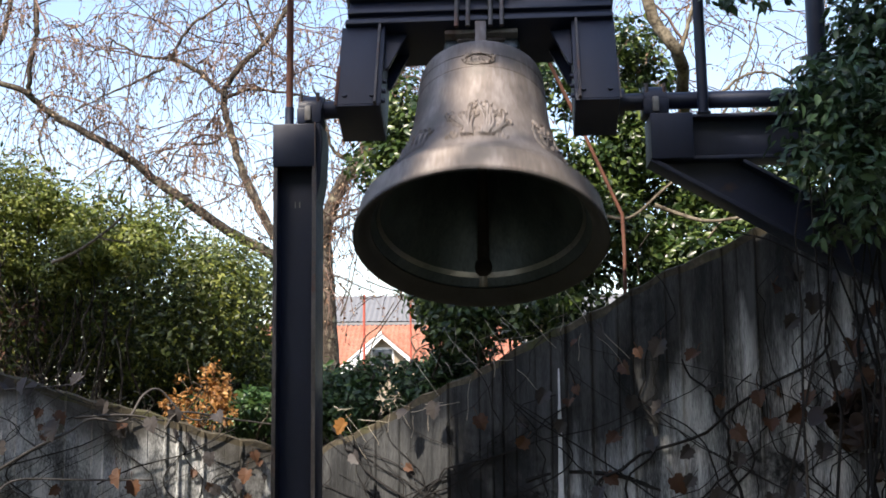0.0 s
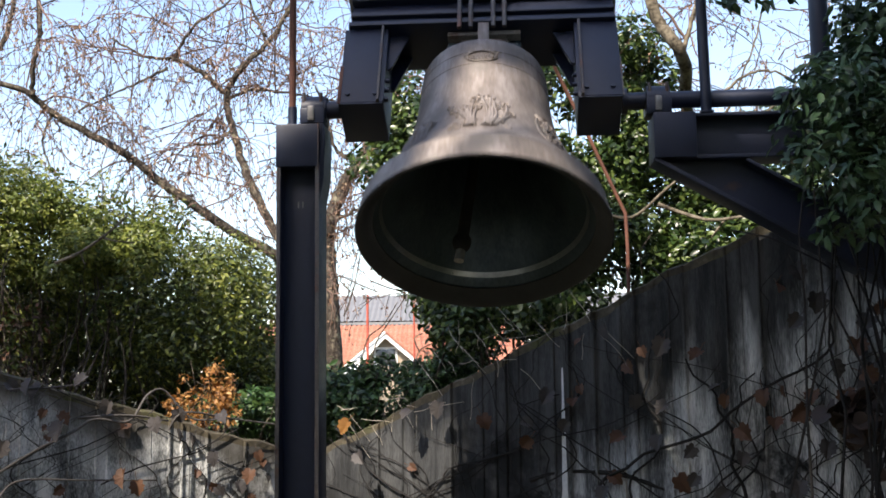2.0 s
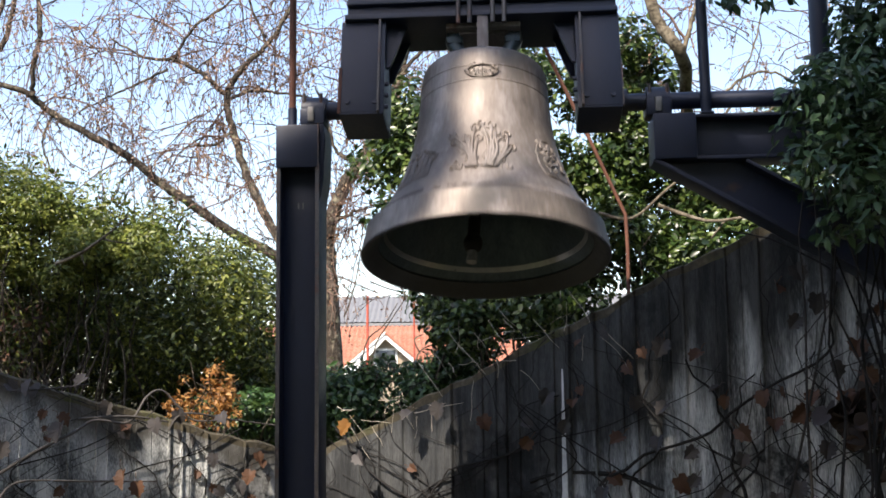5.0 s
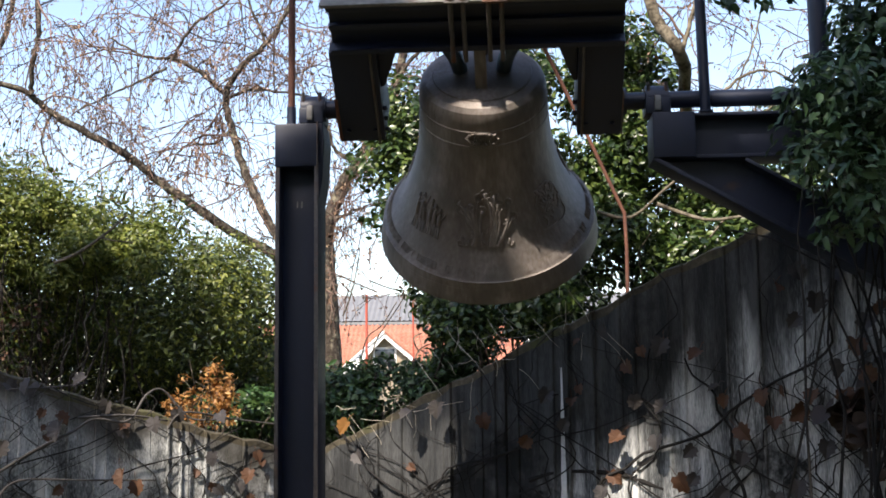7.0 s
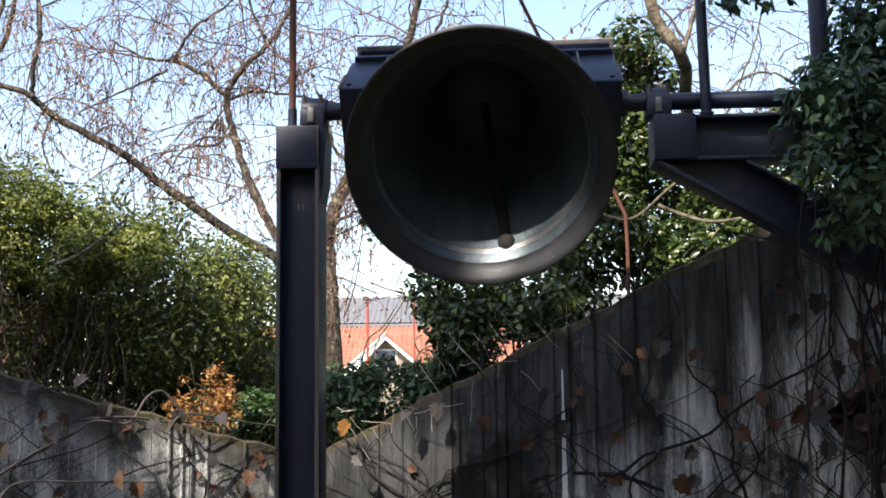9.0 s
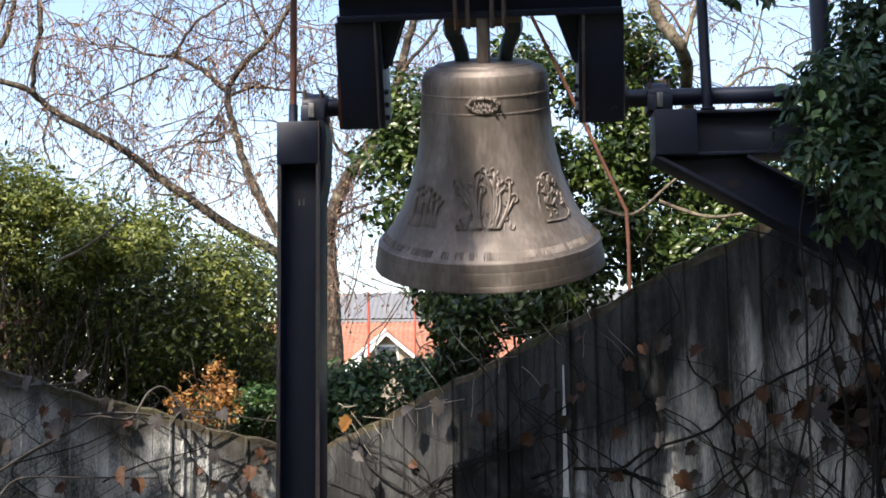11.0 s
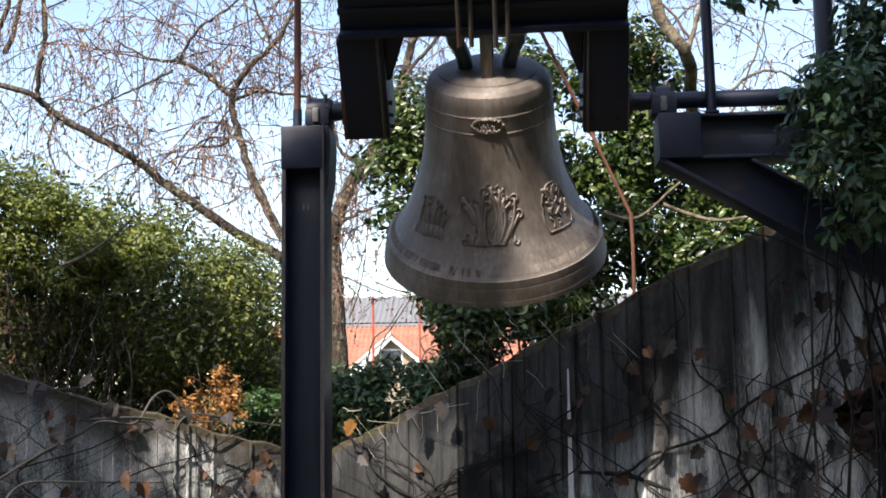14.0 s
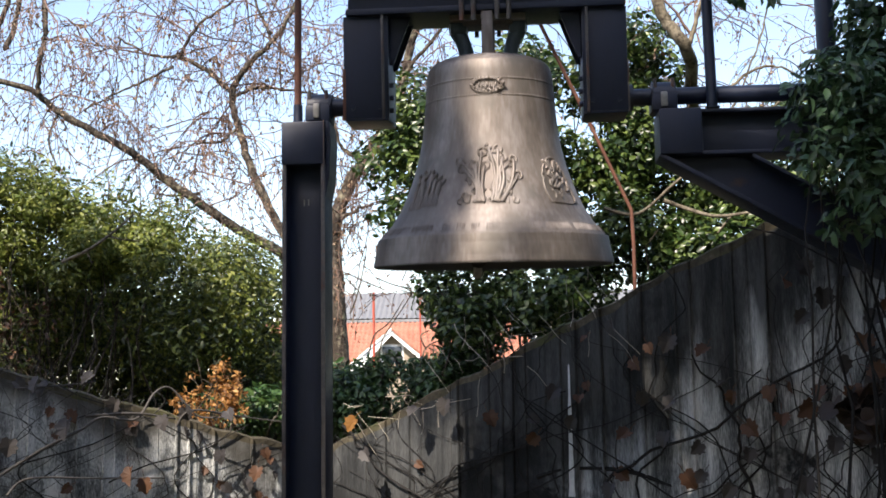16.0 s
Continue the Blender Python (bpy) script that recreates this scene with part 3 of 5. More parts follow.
def relief_figures(a0, seed):
    """A crowd of small upright shapes: each a round top, a body and two legs, under low bent strokes."""
    rng = np.random.default_rng(seed)
    p = Pile()
    for k in range(6):
        a = a0 - 11 + 4.4 * k + rng.normal() * 0.8
        z0, z1 = 0.208 + 0.01 * rng.random(), 0.30 + 0.045 * rng.random()
        lean = rng.normal() * 1.6
        p.tube([on_bell(a + lean * u, z0 + 0.045 + (z1 - z0 - 0.045) * u, 0.001) for u in np.linspace(0, 1, 5)], [0.007, 0.010, 0.0105, 0.009, 0.005], 6)
        for d in (-0.9, 0.9):
            p.tube([on_bell(a + d * 1.2, z0, 0.0), on_bell(a + d * 0.7, z0 + 0.05, 0.001)], 0.0055, 5)
        p.tube([on_bell(a + lean, z1 + 0.004, 0.0), on_bell(a + lean, z1 + 0.012, 0.004), on_bell(a + lean, z1 + 0.021, 0.0)], [0.006, 0.0095, 0.004], 6)
        p.tube([on_bell(a + lean * 0.8, z1 - 0.02, 0.004), on_bell(a + 2.6, z1 - 0.03 + 0.03 * rng.random(), 0.003), on_bell(a + 4.2, z1 - 0.02 + 0.04 * rng.random(), 0.001)], 0.0042, 5)
    p.make("relief_ornament", BRONZE, bell, "raised cast group of small upright shapes", True)


relief_arch(51, 30)
relief_figures(-45, 31)


def medallion(a0):
    p = Pile()
    rng = np.random.default_rng(3)
    ring = [on_bell(a0 + 13.5 * math.cos(h), 0.674 + 0.028 * math.sin(h), 0.003) for h in np.linspace(0, 2 * math.pi, 25)]
    p.tube(ring, 0.0045, 5)
    for k in range(24):
        h = 2 * math.pi * k / 24
        c = on_bell(a0 + 12.3 * math.cos(h), 0.674 + 0.024 * math.sin(h), 0.004)
        p.tube([c, c + Vector(rng.normal(size=3) * 0.004) + Vector((0, -0.003, 0.008))], 0.005, 5)
    for k in range(9):
        c = on_bell(a0 - 7 + 14 * k / 8, 0.674 + rng.normal() * 0.004, 0.003)
        p.tube([c - Vector((0, 0, 0.008)), c + Vector((0, 0, 0.008))], 0.0035, 4)
    p.make("medallion", BRONZE, bell, "oval cast medallion", True)


medallion(0)
medallion(180)


def inscription():
    """Unreadable raised letters round the lip, as plain bars."""
    rng = np.random.default_rng(9)
    p = Pile()
    a = -175.0
    while a < 175:
        w = 1.0 + 1.4 * rng.random()
        if rng.random() < 0.84:
            p.tube([on_bell(a, 0.117, 0.0), on_bell(a, 0.141, 0.0)], 0.0035, 4)
            p.tube([on_bell(a + w * 0.7, 0.117 + 0.012 * (rng.random() > 0.5), 0.0), on_bell(a + w * 0.7, 0.141, 0.0)], 0.003, 4)
        a += w + 0.6
    tagged(p.make("inscription", BRONZE, bell, "row of small raised bars round the lip"), kind="stuff")


inscription()

# crown loops
def crown_loop(pts, r, material=BRONZE_SHADED):
    p = Pile()
    p.tube(spline(pts, 5), r, 10)
    p.make("crown_loop", material, bell, "cast bronze hanging loop", True)


# Loops under the yoke take the darkened bronze, shade in its colour
for x0 in (-0.105, 0.105):
    crown_loop([(x0 * 0.80, 0, 0.810), (x0 * 0.86, -0.01, 0.86), (x0 * 1.0, -0.012, 0.905), (x0 * 1.22, -0.01, 0.95), (x0 * 1.12, 0, 1.0)], 0.031, BRONZE_SHADED)
    part("crown_knuckle", box((x0 * 1.12 - 0.034, -0.045, 0.925), (x0 * 1.12 + 0.034, 0.035, 0.985), 0.014), BRONZE_SHADED, bell)
for y0 in (-0.118, 0.118):
    part("crown_plate", box((-0.023, y0 - 0.014, 0.80), (0.023, y0 + 0.014, 0.998), 0.006), BRONZE, bell, "flat cast plate of the bell's crown")
part("crown_head", box((-0.10, -0.06, 0.955), (0.10, 0.06, 1.005), 0.012), BRONZE, bell)

# yoke
BX0, BX1 = -0.555, 0.535
beam = part("yoke_beam", box((BX0, -0.085, 0.343), (BX1, 0.085, 0.53), 0.003), STEEL, swing)
for z, dpt in ((0.352, 0.134), (0.44, 0.104), (0.522, 0.118)):
    part("beam_flange", box((BX0 - 0.002, -dpt, z - 0.012), (BX1 + 0.002, dpt, z + 0.012), 0.003), STEEL, beam)
    part("flange_edge", box((BX0, -dpt - 0.003, z - 0.011), (BX1, -dpt - 0.0005, z + 0.011), 0.001), STEEL, beam)
part("top_plate", box((BX0 - 0.02, -0.135, 0.538), (BX1 + 0.02, 0.135, 0.552), 0.003), STEEL_TOP, swing, "pale weathered top plate")
part("crown_bar", box((-0.15, -0.085, 0.316), (0.15, -0.040, 0.3395), 0.004), STEEL_TOP, swing, "pale steel clamp bar")
part("crown_bar", box((-0.15, 0.040, 0.316), (0.15, 0.085, 0.3395), 0.004), STEEL_TOP, swing, "pale steel clamp bar")
for x in (-0.098, -0.052, 0.040, 0.086):
    for y in (-0.142, 0.142):
        r_ = part("hanger_rod", rod((x, y, 0.30), (x, y, 0.60), 0.0095, 12), STEEL_WORN_LIT, swing)
        part("nut", rod((x, y, 0.553), (x, y, 0.575), 0.018, 6), RUST, r_)
for x in (-0.075, 0.063):
    part("strap_plate", box((x - 0.045, -0.165, 0.553), (x + 0.045, 0.165, 0.563), 0.002), STEEL_WORN_LIT, swing)


def cheek(x0, x1, inner):
    """A hanging box of steel plates that joins the yoke to its shaft stub."""
    c = part("cheek_plate", box((x0, -0.115, -0.068), (x1, -0.103, 0.34), 0.002), STEEL, swing)
    part("cheek_plate", box((x0, 0.103, -0.068), (x1, 0.115, 0.34), 0.002), STEEL, swing)
    part("cheek_side", box((x0, -0.103, -0.068), (x0 + 0.012, 0.103, 0.34), 0.002), STEEL, swing)
    part("cheek_side", box((x1 - 0.012, -0.103, -0.068), (x1, 0.103, 0.34), 0.002), STEEL, swing)
    part("cheek_bottom", box((x0 + 0.002, -0.113, -0.076), (x1 - 0.002, 0.113, -0.0682), 0.002), STEEL, swing)
    xi = x1 if inner > 0 else x0
    part("stiffener", box((xi - 0.006 - 0.02 * inner, -0.135, -0.073), (xi + 0.004 - 0.02 * inner, -0.115, 0.34), 0.002), STEEL_WORN_LIT, c)
    xo = x0 if inner > 0 else x1
    part("outer_edge", box((xo - 0.002 * inner - 0.003, -0.1185, -0.073), (xo - 0.002 * inner + (0.010 if inner > 0 else 0.003), -0.1150, 0.13), 0.001), RUST if inner > 0 else STEEL_WORN_LIT, c, "rust along the plate edge" if inner > 0 else "")
    g = [(xi, 0.339), (xi + 0.085 * inner, 0.339), (xi + 0.022 * inner, 0.17), (xi + 0.016 * inner, 0.155), (xi, 0.15)]
    part("gusset", prism(g if inner > 0 else g[::-1], -0.07, -0.056, 0.002), STEEL, swing)
    part("gusset", prism(g if inner > 0 else g[::-1], 0.056, 0.07, 0.002), STEEL, swing)
    for z in (-0.025,):
        for x in (x0 + 0.035, x1 - 0.035):
            part("bolt", rod((x, -0.124, z), (x, -0.112, z), 0.010, 6), STEEL, c)
    for k in range(3):
        part("bolt", rod((xi + 0.016 * inner, -0.09, -0.035 + 0.05 * k), (xi - 0.004 * inner, -0.09, -0.035 + 0.05 * k), 0.010, 6), STEEL, c)


cheek(-0.570, -0.392, 1)
cheek(0.367, 0.540, -1)
part("shaft_stub", rod((-0.72, 0, 0), (-0.56, 0, 0), 0.036, 24), STEEL, swing)
part("shaft_collar", rod((-0.655, 0, 0), (-0.635, 0, 0), 0.052, 24), STEEL, swing)
part("shaft_stub", rod((0.53, 0, 0), (1.37, 0, 0), 0.034, 24), STEEL, swing)
part("shaft_collar", rod((0.545, 0, 0), (0.565, 0, 0), 0.052, 24), STEEL, swing)

# clapper, hung inside the crown
clapper = new("clapper")
clapper.parent = swing
PIVOT = (0, 0, MOUTH + 0.70)
clapper.location = PIVOT
clapper["label"] = "iron clapper with a round striking ball"
part("clapper_rod", rod((0, 0, 0), (0, 0, -0.70), 0.018, 12, 0.024), IRON, clapper)
bm = bmesh.new()
bmesh.ops.create_uvsphere(bm, u_segments=20, v_segments=14, radius=0.036, matrix=pose(0, 0, -0.685) @ Matrix.Diagonal((1, 1, 1.15, 1)))
part("clapper_ball", bm, IRON, clapper)
# Pale steel here paints the light that catches the tail's tip
part("clapper_tail", rod((0, 0, -0.715), (0, 0, -0.765), 0.017, 12, 0.019), GALV, clapper, "pale tail, light on its tip put into the colour")

# ---- bent conduit on the wall ----
con = thing("bent_conduit", pose(*(0.925, 5.550, 2.060)), "rusty bent steel pipe rising from the wall top", "pipe")
O = Vector((0.925, 5.550, 2.060))
p = Pile()
p.tube([Vector(q) - O for q in ((0.926, 5.550, 1.933), (0.929, 5.550, 2.273), (0.923, 5.550, 2.451), (0.902, 5.550, 2.497), (0.708, 5.500, 2.915), (0.445, 5.450, 3.469), (0.291, 5.400, 3.784))], 0.0095, 10)
p.make("pipe", RUST, con, "", True)

# ---- distance: houses, poles ----
def make_house():
    """A house with a tiled roof and a white-edged front gable."""
    y = 42.0
    x0, x1 = -8.6, 3.2
    h = thing("house", pose(0, 0, 0), "house with an orange tiled roof and a white gable", "house")
    ez, rz, ry = 2.1, 4.15, 46.5
    part("wall", box((x0 + 0.4, y + 0.4, -4.2), (x1 - 0.4, 51.0, ez), 0), RENDER_WALL, h)
    n = 60
    # tile courses: each course a shallow step, each roll a low ridge
    for c in range(14):
        p = Pile()
        ya, yb = y + (ry - y) * c / 14, y + (ry - y) * (c + 1) / 14
        za, zb = ez + (rz - ez) * c / 14, ez + (rz - ez) * (c + 1) / 14
        b = len(p.v)
        cols = n * 4
        for i in range(cols + 1):
            x = x0 + (x1 - x0) * i / cols
            w = 0.035 * math.cos(2 * math.pi * i / 4)
            p.v += [Vector((x, ya, za + 0.05 + w)), Vector((x, yb + 0.03, zb + w)), Vector((x, ya, za - 0.03))]
        for i in range(cols):
            q = b + 3 * i
            p.f += [(q, q + 3, q + 4, q + 1), (q + 2, q + 5, q + 3, q)]
        p.make("tile_course", ROOF, h, "", True)
    bm = bmesh.new()
    vs = [bm.verts.new(v) for v in ((x0, ry, rz), (x1, ry, rz), (x1, 51.5, ez), (x0, 51.5, ez))]
    bm.faces.new(vs)
    part("back_roof", bm, ROOF, h)
    # front gable
    gx, gy, gz = (-2.061, 40.000, 3.377)
    half, drop = 1.25, 1.10
    front = prism([(gx - half, gz - drop), (gx + half, gz - drop), (gx, gz)], gy, gy + 0.3, 0)
    part("gable_wall", front, RENDER_WALL, h)
    part("gable_base", box((gx - half, gy, -4.2), (gx + half, gy + 3, gz - drop - 0.01), 0), RENDER_WALL, h)
    for k in (-1, 1):
        o = [(gx, gz + 0.16), (gx + k * (half + 0.2), gz - drop - 0.02), (gx + k * (half + 0.2), gz - drop - (0.22 if k > 0 else 0.48)), (gx, gz - 0.06)]
        part("barge_board", prism(o if k > 0 else o[::-1], gy - 0.35, gy - 0.2, 0), WHITE, h, "white barge board")
        o = [(gx, gz + 0.20), (gx + k * (half + 0.25), gz - drop + 0.02), (gx + k * (half + 0.25), gz - drop - 0.06), (gx, gz + 0.11)]
        part("gable_roof", prism(o if k > 0 else o[::-1], gy - 0.4, gy + 5.5, 0), ROOF if k > 0 else WHITE, h)
    w = part("window", box((gx - 0.35, gy - 0.03, gz - 0.95), (gx + 0.35, gy + 0.05, gz - 0.45), 0.01), GLASS, h)
    part("window_frame", box((gx - 0.42, gy - 0.02, gz - 1.02), (gx + 0.42, gy + 0.03, gz - 0.38), 0.01), WHITE, w)


make_house()


def make_hall():
    """A long building with a grey sheet roof behind the house."""
    h = thing("long_building", pose(0, 62, 0), "long building with a grey sheet metal roof", "building")
    x0, x1 = -8.6, 14.0
    part("wall", box((x0 + 0.5, 0.5, -5), (x1 - 0.5, 12, 5.15), 0), RENDER_WALL, h)
    p = Pile()
    n = 150
    for i in range(n + 1):
        x = x0 + (x1 - x0) * i / n
        w = 0.05 if i % 2 else 0.0
        p.v += [Vector((x, 0, 5.2 + w)), Vector((x, 6, 7.1 + w)), Vector((x, 12.5, 5.2 + w))]
    for i in range(n):
        p.f += [(3 * i, 3 * i + 3, 3 * i + 4, 3 * i + 1), (3 * i + 1, 3 * i + 4, 3 * i + 5, 3 * i + 2)]
    p.make("roof", SHEET, h, "grey sheet metal roof")
    part("gutter", box((x0, -0.2, 4.95), (x1, 0.0, 5.15), 0.02), SHEET, h)
    for i in range(9):
        w = part("window", box((-7.4 + 2.2 * i, 0.42, 3.7), (-6.2 + 2.2 * i, 0.52, 4.6), 0.02), GLASS, h)
        part("window_frame", box((-7.5 + 2.2 * i, 0.44, 3.6), (-6.1 + 2.2 * i, 0.49, 4.7), 0.02), WHITE, w)


make_hall()
for a, b, d, r in (((-1.627, 24.000, 2.140), (-1.622, 24.000, 3.571), 24, 0.028), ((-0.419, 16.000, 1.472), (-0.414, 16.000, 3.045), 16, 0.014)):
    q = thing("marker_pole", pose(*a), "thin red-painted steel pole", "pole", "red poles")
    part("pole", rod((0, 0, -3.0), Vector(b) - Vector(a), r, 10), RED_PAINT, q)

# ---- trees ----
def make_bare_tree(name, label, limbs, seed, base, density=1.0, twigs_from=0, fill=(), bark=BARK, rough=0.006):
    """Bare winter tree: thick limbs, side branches, hanging twigs with dry buds. limbs: rows of points with start and end radius."""
    rng = np.random.default_rng(seed)
    tree = thing(name, Matrix.Translation(base), label, "tree")
    O = Vector(base)
    wood, fine, buds = Pile(), Pile(), Pile()
    seconds = []
    for i, (pts, r0, r1) in enumerate(limbs):
        line = spline(pts, 7)
        line = [q + Vector(rng.normal(size=3) * rough) for q in line]
        n = len(line)
        wood.tube([q - O for q in line], [r0 + (r1 - r0) * k / (n - 1) for k in range(n)], 9)
        if i < twigs_from:
            continue
        for k in range(1, n):
            seg = (line[k] - line[k - 1]).length
            for _ in range(rng.poisson(seg * 3.6 * density)):
                d = Vector((rng.normal(), rng.normal() * 0.6, 0.35 + rng.normal() * 0.7)).normalized()
                seconds.append((line[k], d, 0.5 + 1.1 * rng.random(), 0.006 + 0.004 * rng.random()))
    for (x0, x1, y0, y1, z0, z1, count) in fill:
        for _ in range(count):
            q = Vector((x0 + (x1 - x0) * rng.random(), y0 + (y1 - y0) * rng.random(), z0 + (z1 - z0) * rng.random()))
            d = Vector((rng.normal(), rng.normal() * 0.5, 0.2 + rng.normal() * 0.8)).normalized()
            seconds.append((q, d, 0.6 + 1.2 * rng.random(), 0.0065))
    for q, d, length, r in seconds:
        pts, v = [q], d.copy()
        steps = 8
        for k in range(steps):
            v = (v + Vector(rng.normal(size=3) * 0.22) + Vector((0, 0, -0.10))).normalized()
            pts.append(pts[-1] + v * length / steps)
        fine.tube([a - O for a in pts], [r * (1 - 0.6 * k / steps) for k in range(steps + 1)], 4)
        for k in range(1, steps + 1):
            for _ in range(rng.poisson(1.3)):
                w = (v * 0.4 + Vector((rng.normal() * 0.6, rng.normal() * 0.5, rng.normal() * 0.5))).normalized()
                c, tl = [pts[k]], 0.18 + 0.5 * rng.random()
                for m in range(5):
                    w = (w + Vector(rng.normal(size=3) * 0.2) + Vector((0, 0, -0.32))).normalized()
                    c.append(c[-1] + w * tl / 5)
                fine.tube([a - O for a in c], [0.0036, 0.0034, 0.003, 0.0028, 0.0026, 0.0024], 3)
                for m in range(1, 6):
                    for _ in range(rng.poisson(1.1)):
                        e = c[m] + Vector(rng.normal(size=3) * 0.012) - O
                        buds.fan(e, rng.normal(size=3), Vector((rng.normal() * 0.4, rng.normal() * 0.4, -0.8)),
                                 ((0, 0), (0.5, 0.28), (1, 0), (0.5, -0.28)), 0.022 + 0.022 * rng.random(), 0.3)
    wood.make("trunk", bark, tree, "", True)
    tagged(fine.make("twig_mass", TWIG, tree), kind="stuff")
    tagged(buds.make("bud_mass", BUD, tree), kind="stuff")


make_bare_tree("bare_tree", "leafless winter tree with drooping reddish twigs", [
    (((-0.941, 9.600, 0.774), (-0.970, 9.700, 1.822), (-1.001, 9.800, 2.419), (-1.041, 9.900, 2.833), (-1.042, 10.000, 3.077)), 0.105, 0.075),
    (((-1.031, 9.900, 2.935), (-0.914, 10.000, 3.387), (-0.707, 10.000, 3.699), (-0.477, 10.100, 4.170), (-0.319, 10.200, 4.738), (-0.182, 10.300, 5.381), (-0.093, 10.300, 6.173)), 0.068, 0.025),
    (((-1.011, 9.800, 2.419), (-1.320, 9.800, 2.673), (-1.521, 9.800, 2.791), (-1.904, 9.700, 3.009), (-2.433, 9.600, 3.385), (-2.780, 9.500, 3.654), (-3.319, 9.400, 3.952), (-3.581, 9.300, 4.153), (-4.170, 9.200, 4.280)), 0.055, 0.022),
    (((-1.320, 9.800, 2.673), (-1.528, 9.900, 3.043), (-1.763, 10.000, 3.528), (-1.915, 10.100, 3.974), (-2.002, 10.200, 4.350), (-1.809, 10.200, 4.647), (-1.624, 10.200, 4.820), (-1.400, 10.300, 5.283), (-1.294, 10.300, 5.903)), 0.045, 0.016),
    (((-2.002, 10.200, 4.322), (-2.232, 10.200, 4.543), (-2.500, 10.200, 4.683), (-2.740, 10.200, 4.702), (-3.090, 10.200, 4.882)), 0.026, 0.009),
    (((-2.511, 10.200, 4.666), (-2.312, 10.100, 4.950), (-2.008, 10.100, 5.165), (-1.640, 10.100, 5.546)), 0.017, 0.008),
    (((-2.552, 10.200, 4.601), (-2.839, 10.100, 4.414), (-3.043, 10.000, 4.282), (-3.291, 9.900, 4.101)), 0.015, 0.006),
    (((-1.975, 10.200, 4.295), (-1.736, 10.100, 4.347), (-1.355, 10.000, 4.283), (-0.939, 10.000, 4.203)), 0.018, 0.007),
    (((-3.483, 9.300, 4.112), (-3.445, 9.200, 4.370), (-3.397, 9.200, 4.667), (-3.448, 9.200, 5.067)), 0.022, 0.018),
    (((-3.343, 9.400, 3.952), (-3.419, 9.400, 3.730), (-3.343, 9.400, 3.482)), 0.013, 0.006),
    (((-1.915, 10.100, 3.984), (-2.076, 10.000, 3.820), (-2.334, 10.000, 3.797), (-2.485, 10.000, 3.589)), 0.016, 0.006),
    (((-2.182, 9.700, 3.299), (-2.381, 9.600, 3.259), (-2.603, 9.600, 3.287)), 0.014, 0.006),
    (((-1.032, 9.900, 3.037), (-0.905, 9.900, 3.112), (-0.720, 9.800, 3.171)), 0.026, 0.010),
    (((-0.733, 10.000, 3.647), (-0.939, 10.000, 3.728), (-1.017, 10.000, 3.940), (-1.147, 10.000, 4.366)), 0.022, 0.008),
    (((-1.624, 10.200, 4.820), (-1.760, 10.200, 5.141), (-1.870, 10.200, 5.476)), 0.016, 0.009),
    (((-4.316, 10.600, 4.910), (-4.216, 10.600, 5.195), (-4.120, 10.600, 5.655)), 0.030, 0.02),
    (((-4.433, 10.600, 5.083), (-4.305, 10.600, 5.368), (-4.264, 10.600, 5.773)), 0.028, 0.02),
    (((-0.477, 10.100, 4.170), (-0.317, 10.100, 4.545), (-0.051, 10.100, 4.868), (0.113, 10.100, 5.304)), 0.024, 0.012),
], 5, (-0.941, 9.600, 0.774), density=1.0, twigs_from=1,
    fill=((-4.3, -0.6, 9.4, 11.0, 3.6, 5.8, 70), (-1.2, 2.6, 9.6, 11.0, 4.2, 5.8, 30), (-1.05, -0.35, 9.6, 10.2, 2.3, 3.4, 16), (2.3, 3.4, 9.6, 10.6, 4.0, 5.3, 26)))

make_bare_tree("bare_tree", "leafless tree with a pale forked trunk", [
    (((1.811, 7.700, 2.056), (1.742, 7.500, 2.931), (1.540, 6.800, 3.308), (1.414, 6.350, 3.517), (1.291, 6.350, 3.700), (1.208, 6.350, 3.984)), 0.042, 0.035),
    (((1.414, 6.350, 3.517), (1.481, 6.350, 3.705), (1.548, 6.350, 3.980)), 0.016, 0.010),
    (((1.645, 6.350, 3.277), (1.782, 6.350, 3.377), (1.915, 6.350, 3.409), (2.045, 6.350, 3.357)), 0.010, 0.006),
    (((1.453, 6.350, 2.993), (1.675, 6.350, 3.192), (1.859, 6.350, 3.631), (1.942, 6.350, 3.975)), 0.008, 0.004),
    (((1.463, 6.350, 2.827), (1.972, 6.350, 3.222), (2.184, 6.350, 3.491), (2.305, 6.350, 3.901)), 0.008, 0.004),
], 8, (1.811, 7.700, 2.056), density=0.12, twigs_from=1, bark=PALE_BARK, rough=0.004)


def make_bush(name, label, spots, count, size, material, seed, outline=OVAL, stems=40, base=None, stem_mat=BARK, droop=0.0, stuff="foliage", r=0.008):
    rng = np.random.default_rng(seed)
    spots = np.array(spots, float)
    base = base or (float(spots[:, 0].mean()), float(spots[:, 1].mean()), land(float(spots[:, 0].mean()), float(spots[:, 1].mean())))
    bush = thing(name, Matrix.Translation(base), label, "bush")
    sp = spots - np.array((*base, 0))
    tagged(leaf_cloud(stuff, material, sp, count, size, rng, outline, bush, droop=droop), kind="stuff")
    p = Pile()
    for k in range(stems):
        c = sp[rng.integers(len(sp))]
        foot = (c[0] * 0.5 + rng.normal() * 0.2, c[1] * 0.4 + rng.normal() * 0.15, -0.15)
        end = Vector(c[:3]) + Vector(rng.normal(size=3) * c[3] * 0.7)
        p.tube(wander(foot, end, 8, 0.05, rng), [r * (1.6 - 1.2 * u / 8) for u in range(9)], 5)
    if stems:
        tagged(p.make("branchwork", stem_mat, bush, "", True), kind="stuff")
    return bush


rngb = np.random.default_rng(11)


